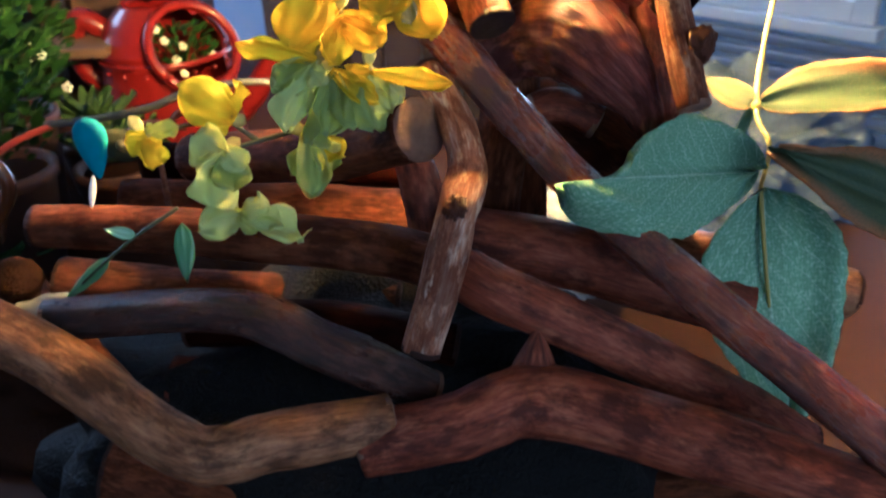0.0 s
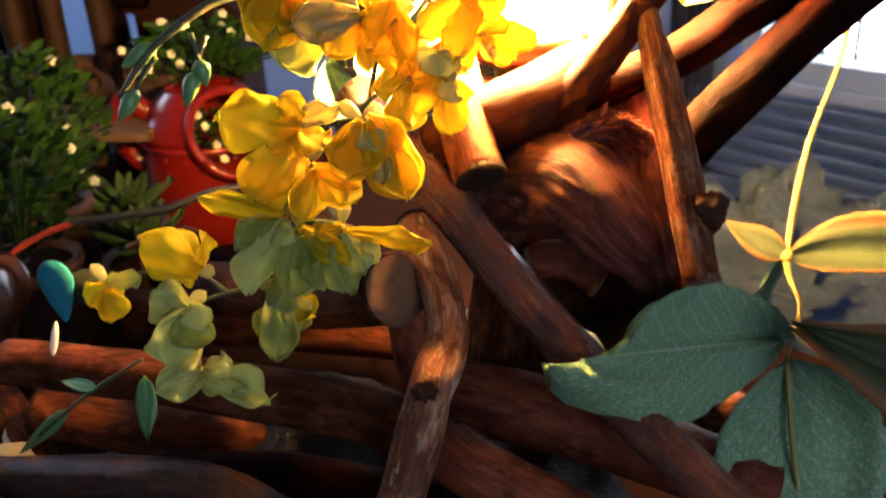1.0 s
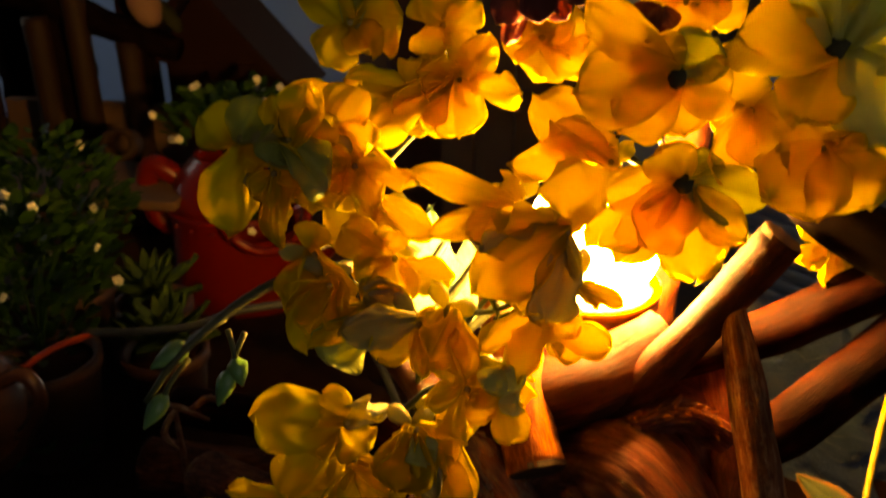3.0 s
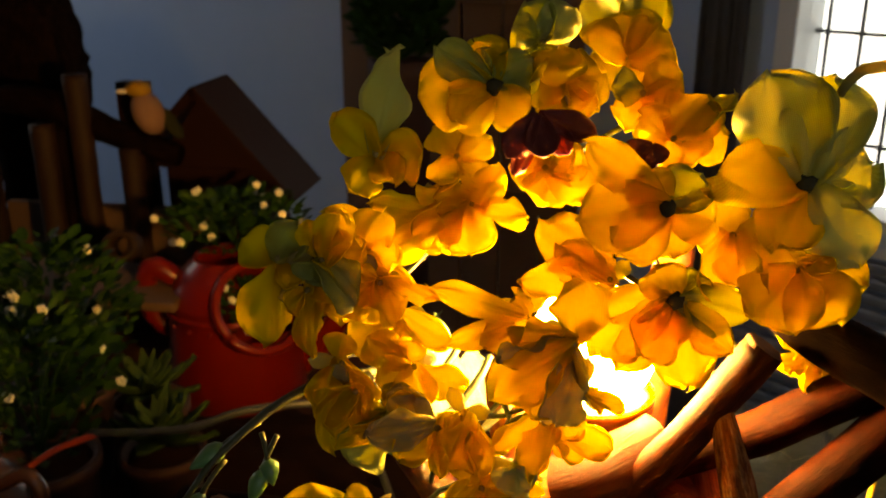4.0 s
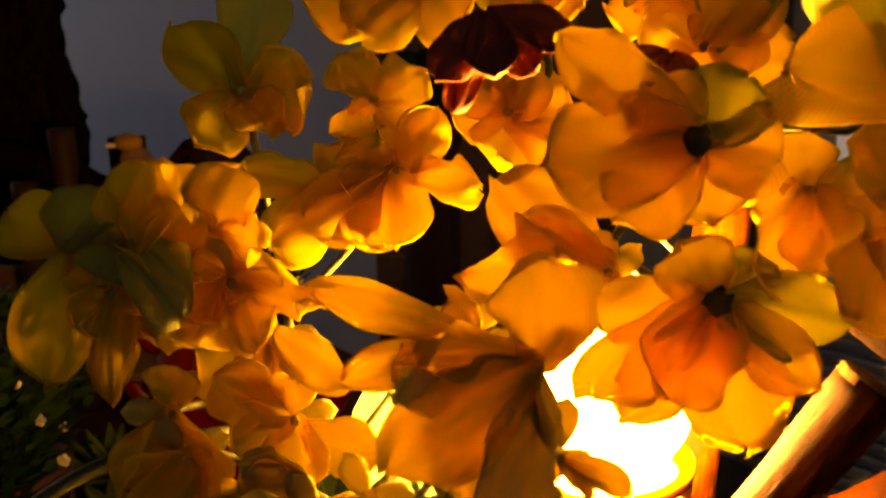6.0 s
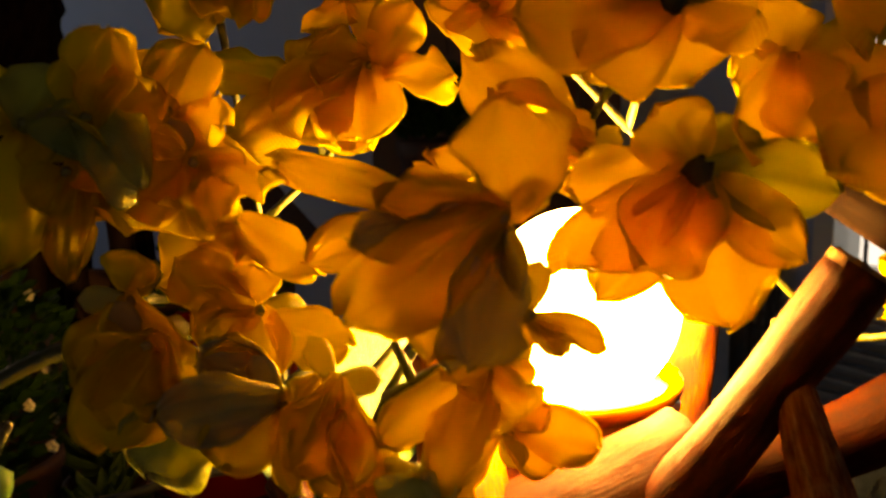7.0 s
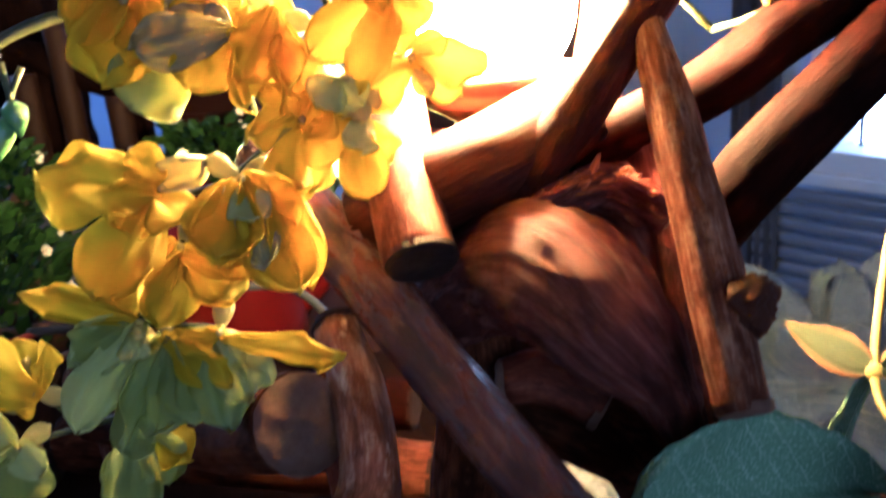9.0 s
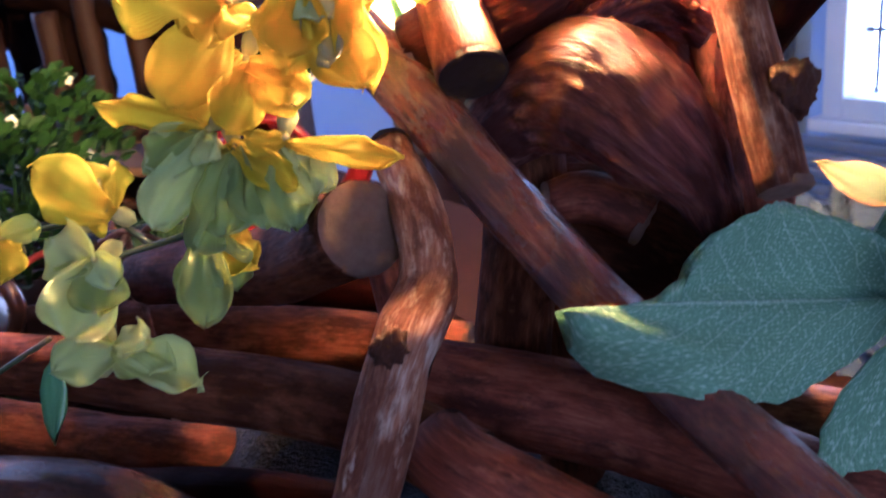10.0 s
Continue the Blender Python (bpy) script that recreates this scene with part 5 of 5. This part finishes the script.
def pot_parts(pot, p, k, r=0.036):
    t = p[2] - TABLE_Z - 0.002
    part("pot_body", lathe([(0.0, 0.0), (r * 0.72, 0.0), (r, t - 0.01), (r * 1.08, t - 0.009), (r * 1.08, t), (r * 0.95, t), (r * 0.92, t - 0.008), (0.0, t - 0.01)], (p[0], p[1], TABLE_Z + 0.001), 36), TERRACOTTA, pot)
    part("soil", lump((p[0], p[1], p[2] - 0.008), r * 0.88, k, 0.2, (1, 1, 0.2)), SOIL, pot)


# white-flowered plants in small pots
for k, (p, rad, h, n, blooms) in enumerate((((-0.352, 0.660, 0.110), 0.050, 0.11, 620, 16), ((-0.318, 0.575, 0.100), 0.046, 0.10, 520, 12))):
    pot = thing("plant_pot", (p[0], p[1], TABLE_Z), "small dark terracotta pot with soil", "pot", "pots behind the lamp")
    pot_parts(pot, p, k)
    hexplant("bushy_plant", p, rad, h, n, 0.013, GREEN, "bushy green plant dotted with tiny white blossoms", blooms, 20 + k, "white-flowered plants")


def succulent(base, r, seed):
    """A rosette of thick pointed leaves, each its own."""
    rg = random.Random(seed)
    plant = thing("succulent", base, "grey-green succulent rosette with pointed leaves", "succulent", "succulents")
    for k in range(22):
        ring = k / 22
        a = k * 2.4
        out = Vector((math.cos(a), math.sin(a), 0.25 + 1.2 * ring)).normalized()
        b = Vector(base) + Vector((0, 0, 0.004 + 0.012 * ring))
        L = r * (1.05 - 0.55 * ring) * rg.uniform(0.85, 1.15)
        part("leaf", blade(b, b + out * L, L * 0.36, Vector((0, 0, 1)), 0.5, 0.12, 0.03, 0.0, k + seed, 5, 6, "leaf", 0.002), SUCCULENT, plant)


for k, p in enumerate(((-0.310, 0.713, 0.071), (-0.261, 0.634, 0.077), (-0.330, 0.560, 0.028))):
    succulent(p, 0.048, 3 + k)
    if p[2] > 0.05:
        pot_parts(thing("plant_pot", (p[0], p[1], TABLE_Z), "small dark terracotta pot holding a succulent", "pot", "pots behind the lamp"), p, k, 0.03)
# soil bed spread wide so its dark colour replaces shade on the table
tagged(part("soil_bed", lump((-0.33, 0.60, 0.0), 0.28, 3, 0.2, (1.15, 0.85, 0.09), 5, 3.2), SOIL, None, "bed of dark soil and bark, widened to stand in for shade on the table"), category="soil", kind="stuff")

# brown glazed pot with a curled handle
BP = Vector((-0.345, 0.520, TABLE_Z + 0.045))
bp = thing("glazed_pot", BP, "shiny brown glazed pot with a curled handle", "pot")
part("pot_body", lathe([(0.0, 0.0), (0.028, 0.0), (0.045, 0.02), (0.051, 0.045), (0.046, 0.07), (0.034, 0.083), (0.032, 0.09), (0.037, 0.096), (0.035, 0.098), (0.029, 0.09), (0.030, 0.08), (0.0, 0.05)], BP, 44), BROWN_GLAZE, bp)
part("handle", tube([BP + Vector(q) for q in ((0.040, -0.01, 0.075), (0.062, -0.01, 0.085), (0.070, -0.01, 0.068), (0.056, -0.01, 0.045), (0.047, -0.01, 0.04))], [0.005, 0.005, 0.005, 0.0045, 0.004], 10, 0.004), BROWN_GLAZE, bp)

# bamboo rack, bird house, rail and trunk
rack = thing("bamboo_rack", (-0.45, 0.95, TABLE_Z), "rack of weathered bamboo canes and cut tubes", "rack")


def cane(a, b, r):
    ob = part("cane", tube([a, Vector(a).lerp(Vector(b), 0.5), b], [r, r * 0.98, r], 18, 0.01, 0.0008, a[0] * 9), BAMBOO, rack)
    return ob


for x, y, z1 in ((-0.535, 0.960, 0.25), (-0.505, 0.985, 0.30), (-0.452, 0.990, 0.22), (-0.60, 0.95, 0.24)):
    cane((x, y, 0.001), (x, y, z1), 0.013)
for (x, y, z), r in (((-0.400, 0.850, 0.156), 0.016), ((-0.475, 0.900, 0.10), 0.015), ((-0.43, 0.885, 0.075), 0.016)):
    v, f = lathe([(r * 0.62, -0.05), (r * 0.62, 0.0), (r, 0.0), (r, -0.05)], (x, y, z), 26, Euler((radians(72), 0, radians(20))).to_matrix())
    part("cut_tube", (v, f), BAMBOO, rack, "open cut bamboo tube")
part("shelf", box(-0.62, -0.325, 0.80, 0.90, 0.112, 0.121, 0.002), PLANK, rack, smooth=False)
part("shelf_back", box(-0.62, -0.38, 1.0, 1.012, 0.001, 0.15, 0.002), PLANK, rack, smooth=False)

house = thing("bird_house", (-0.37, 1.12, TABLE_Z), "dark brown wooden bird house with a steep roof", "bird house")


def roof_board(a, b, y0, y1, thick):
    a, b = Vector(a), Vector(b)
    along = (b - a).normalized()
    up = Vector((-along.z, 0, along.x))
    if up.z < 0:
        up = -up
    vs = []
    for y in (y0, y1):
        for p in (a, b, b + up * thick, a + up * thick):
            vs.append(Vector((p.x, y, p.z)))
    bm = bmesh.new()
    q = [bm.verts.new(p) for p in vs]
    for f in ((0, 1, 2, 3), (7, 6, 5, 4), (0, 4, 5, 1), (1, 5, 6, 2), (2, 6, 7, 3), (3, 7, 4, 0)):
        bm.faces.new([q[i] for i in f])
    bmesh.ops.recalc_face_normals(bm, faces=bm.faces)
    bmesh.ops.bevel(bm, geom=bm.edges[:], offset=0.0012, segments=2, affect="EDGES")
    return bm


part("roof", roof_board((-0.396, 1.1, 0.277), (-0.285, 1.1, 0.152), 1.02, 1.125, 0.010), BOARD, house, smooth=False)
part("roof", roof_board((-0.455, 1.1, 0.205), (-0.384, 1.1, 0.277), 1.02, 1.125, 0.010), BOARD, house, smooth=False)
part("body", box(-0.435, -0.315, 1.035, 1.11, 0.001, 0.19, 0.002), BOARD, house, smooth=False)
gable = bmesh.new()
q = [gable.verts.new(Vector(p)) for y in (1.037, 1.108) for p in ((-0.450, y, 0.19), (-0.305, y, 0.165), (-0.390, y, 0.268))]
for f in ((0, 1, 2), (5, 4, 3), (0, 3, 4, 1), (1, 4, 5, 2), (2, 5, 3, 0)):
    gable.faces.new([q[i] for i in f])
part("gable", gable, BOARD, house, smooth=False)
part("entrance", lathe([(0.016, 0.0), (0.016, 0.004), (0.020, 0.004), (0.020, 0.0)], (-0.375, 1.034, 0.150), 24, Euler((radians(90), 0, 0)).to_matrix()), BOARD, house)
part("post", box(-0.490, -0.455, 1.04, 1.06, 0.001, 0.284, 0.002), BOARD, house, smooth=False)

rail = thing("branch_rail", (-0.50, 1.0, TABLE_Z), "rough brown branch laid across two short posts", "rail")
# rail, posts and trunk use the wood colour darkened as shade
part("branch", tube([(-0.60, 1.0, 0.27), (-0.545, 1.0, 0.262), (-0.47, 1.0, 0.232), (-0.40, 1.0, 0.212)], [0.017, 0.018, 0.015, 0.013], 18, 0.006, 0.003, 3), WOOD_SILHOUETTE, rail)
part("post", tube([(-0.545, 1.0, 0.001), (-0.54, 1.0, 0.12), (-0.545, 1.0, 0.25)], [0.020, 0.018, 0.018], 18, 0.008, 0.002, 4), WOOD_SILHOUETTE, rail)
part("post", tube([(-0.455, 1.01, 0.001), (-0.452, 1.01, 0.10), (-0.452, 1.01, 0.22)], [0.016, 0.014, 0.014], 18, 0.008, 0.002, 5), WOOD_SILHOUETTE, rail)

trunk = thing("dead_trunk", (-0.66, 1.12, TABLE_Z), "tall dark dead tree trunk standing behind the pots", "trunk")
part("trunk", tube([(-0.645, 1.12, 0.001), (-0.64, 1.12, 0.15), (-0.635, 1.12, 0.27), (-0.645, 1.12, 0.36), (-0.63, 1.12, 0.43), (-0.62, 1.12, 0.6)], [0.060, 0.055, 0.060, 0.058, 0.045, 0.05], 22, 0.01, 0.008, 8), WOOD_SILHOUETTE, trunk)
part("limb", tube([(-0.72, 1.1, 0.20), (-0.75, 1.1, 0.35), (-0.74, 1.1, 0.6)], [0.04, 0.035, 0.035], 18, 0.01, 0.006, 9), WOOD_SILHOUETTE, trunk)


def figurine(name, label, pieces):
    """A bird figure as one plain mesh of rounded forms, one material each."""
    bm = bmesh.new()
    mats = []
    for mat, centre, r, squash, turn in pieces:
        if mat not in mats:
            mats.append(mat)
        n0 = len(bm.faces)
        m = Matrix.Translation(centre) @ Euler([radians(a) for a in turn]).to_matrix().to_4x4() @ Matrix.Diagonal((*[r * s for s in squash], 1))
        bmesh.ops.create_icosphere(bm, subdivisions=3, radius=1.0, matrix=m)
        bm.faces.ensure_lookup_table()
        if mat is TEAL:
            for v in {v for f in bm.faces[n0:] for v in f.verts}:
                k = 0.30 + 0.75 * min(1.0, max(0.0, (v.co.z - centre[2]) / (r * squash[2]) * 0.5 + 0.5))
                v.co.x, v.co.y = centre[0] + (v.co.x - centre[0]) * k, centre[1] + (v.co.y - centre[1]) * k
        for f in bm.faces[n0:]:
            f.material_index = mats.index(mat)
    return tagged(part(name, bm, mats, None, label), category="bird figurine")


figurine("bird_figurine", "small teal and olive bird ornament with a white beak tip",
         [(PLUMAGE, (-0.1035, 0.309, 0.218), 0.0065, (1.15, 1.1, 0.85), (0, 30, 0)),
          (TEAL, (-0.1115, 0.3030, 0.2190), 0.0100, (0.85, 0.40, 1.2), (0, 0, 0)),
          (IVORY, (-0.1105, 0.2930, 0.2065), 0.0050, (0.26, 0.26, 1.2), (-20, 8, 0)), (HEART, (-0.1005, 0.3025, 0.2205), 0.0020, (1, 1, 1), (0, 0, 0))])
figurine("bird_figurine", "pinkish bird ornament with a yellow cap on the branch rail",
         [(PINK, (-0.432, 1.00, 0.258), 0.020, (0.85, 0.9, 1.25), (0, -20, 0)), (YELLOW, (-0.440, 0.998, 0.284), 0.0125, (1.15, 1.0, 0.75), (0, 0, 0)), (PLUMAGE, (-0.412, 1.01, 0.245), 0.014, (0.6, 0.7, 1.5), (0, -35, 0)), (IVORY, (-0.455, 0.990, 0.282), 0.005, (1.4, 0.6, 0.5), (0, 0, 0))])

# cable and wire
lead = thing("power_cable", (-0.15, 0.55, TABLE_Z), "grey power cable with a red wire lying over the plants", "cable")
part("sheath", tube([(-0.06, 0.60, 0.001), (-0.085, 0.595, 0.10), (-0.11, 0.580, 0.152), (-0.159, 0.562, 0.157), (-0.19, 0.548, 0.150), (-0.222, 0.545, 0.145), (-0.26, 0.545, 0.141)], [0.0026] * 7, 12, 0.006), CABLE, lead)
part("wire", tube([(-0.255, 0.545, 0.141), (-0.285, 0.53, 0.130), (-0.32, 0.50, 0.100), (-0.36, 0.47, 0.05), (-0.40, 0.44, 0.004)], [0.0022] * 5, 10, 0.006), RED_WIRE, lead)

hang = thing("potted_fern", (-0.40, 2.35, -0.75), "leafy green plant in a tall brown pot before the door", "plant")
part("pot_body", lathe([(0.0, 0.0), (0.06, 0.0), (0.075, 0.85), (0.082, 0.86), (0.082, 0.9), (0.072, 0.9), (0.0, 0.86)], (-0.43, 2.35, -0.749), 36), TERRACOTTA, hang)
hexplant("fern_bush", (-0.43, 2.35, 0.15), 0.09, 0.16, 500, 0.05, GREEN, "bushy dark green leaves in the tall pot", 0, 41)

plastic = thing("plastic_bag", (0.055, 0.53, TABLE_Z), "crumpled shiny grey plastic bag on the table", "bag")
part("bag", lump((0.055, 0.53, 0.050), 0.046, 8, 0.5, (1.25, 0.6, 1.0), 5, 2.6), FOIL, plastic)
wrap = thing("plastic_wrap", (0.205, 0.685, TABLE_Z), "crumpled plastic wrap behind the lamp, blue window light in its colour", "plastic wrap")
folds = lump((0.205, 0.685, 0.04), 0.072, 12, 0.7, (1.4, 0.55, 0.9), 5, 4.0)
for v in folds.verts:
    v.co.z = max(v.co.z, TABLE_Z + 0.001)
part("wrap", folds, WRAP, wrap)
for k, (p, r) in enumerate((((-0.131, 0.275, 0.163), 0.011), ((-0.150, 0.288, 0.170), 0.012), ((-0.165, 0.30, 0.150), 0.014))):
    tagged(part("pebble", lump(p, r, k + 3, 0.35, (1.2, 1, 0.8)), STONE if k != 1 else SOIL, None, "rounded pale pebble resting on the driftwood"), category="pebble", group="pebbles")

twig = thing("dried_twig", (-0.133, 0.418, 0.0), "thin curled pinkish dried twig", "twig")
for k, q in enumerate((((-0.15, 0.42, 0.182), (-0.135, 0.418, 0.187), (-0.118, 0.415, 0.184)), ((-0.128, 0.417, 0.186), (-0.120, 0.42, 0.192), (-0.112, 0.42, 0.190)), ((-0.135, 0.417, 0.186), (-0.138, 0.41, 0.178), (-0.132, 0.41, 0.170)))):
    part("strand", tube(q, [0.0014, 0.0016, 0.0007], 8, 0.003, 0.0003, k), WOOD_PALE, twig)
part("strand", tube([(-0.135, 0.417, 0.186), (-0.14, 0.43, 0.10), (-0.135, 0.44, 0.001)], [0.0014, 0.0018, 0.0022], 8, 0.006, 0.0004, 9), WOOD_PALE, twig)
leaflet = thing("ivy_tendril", (-0.10, 0.285, 0.19), "thin green ivy tendril with small pointed leaves", "tendril")
part("stem", tube([(-0.080, 0.292, 0.200), (-0.098, 0.285, 0.190), (-0.115, 0.278, 0.177)], [0.0008, 0.0007, 0.0005], 8, 0.004), STEM, leaflet)
for a, b, w in (((-0.105, 0.283, 0.185), (-0.121, 0.275, 0.172), 0.006), ((-0.095, 0.286, 0.192), (-0.104, 0.282, 0.197), 0.005), ((-0.078, 0.288, 0.196), (-0.077, 0.28, 0.176), 0.008)):
    part("leaf", blade(a, b, w, (0, -1, 0.4), 0.2, 0.05, 0.05, 0.0, w * 900, 6, 8, "leaf"), BUD, leaflet)
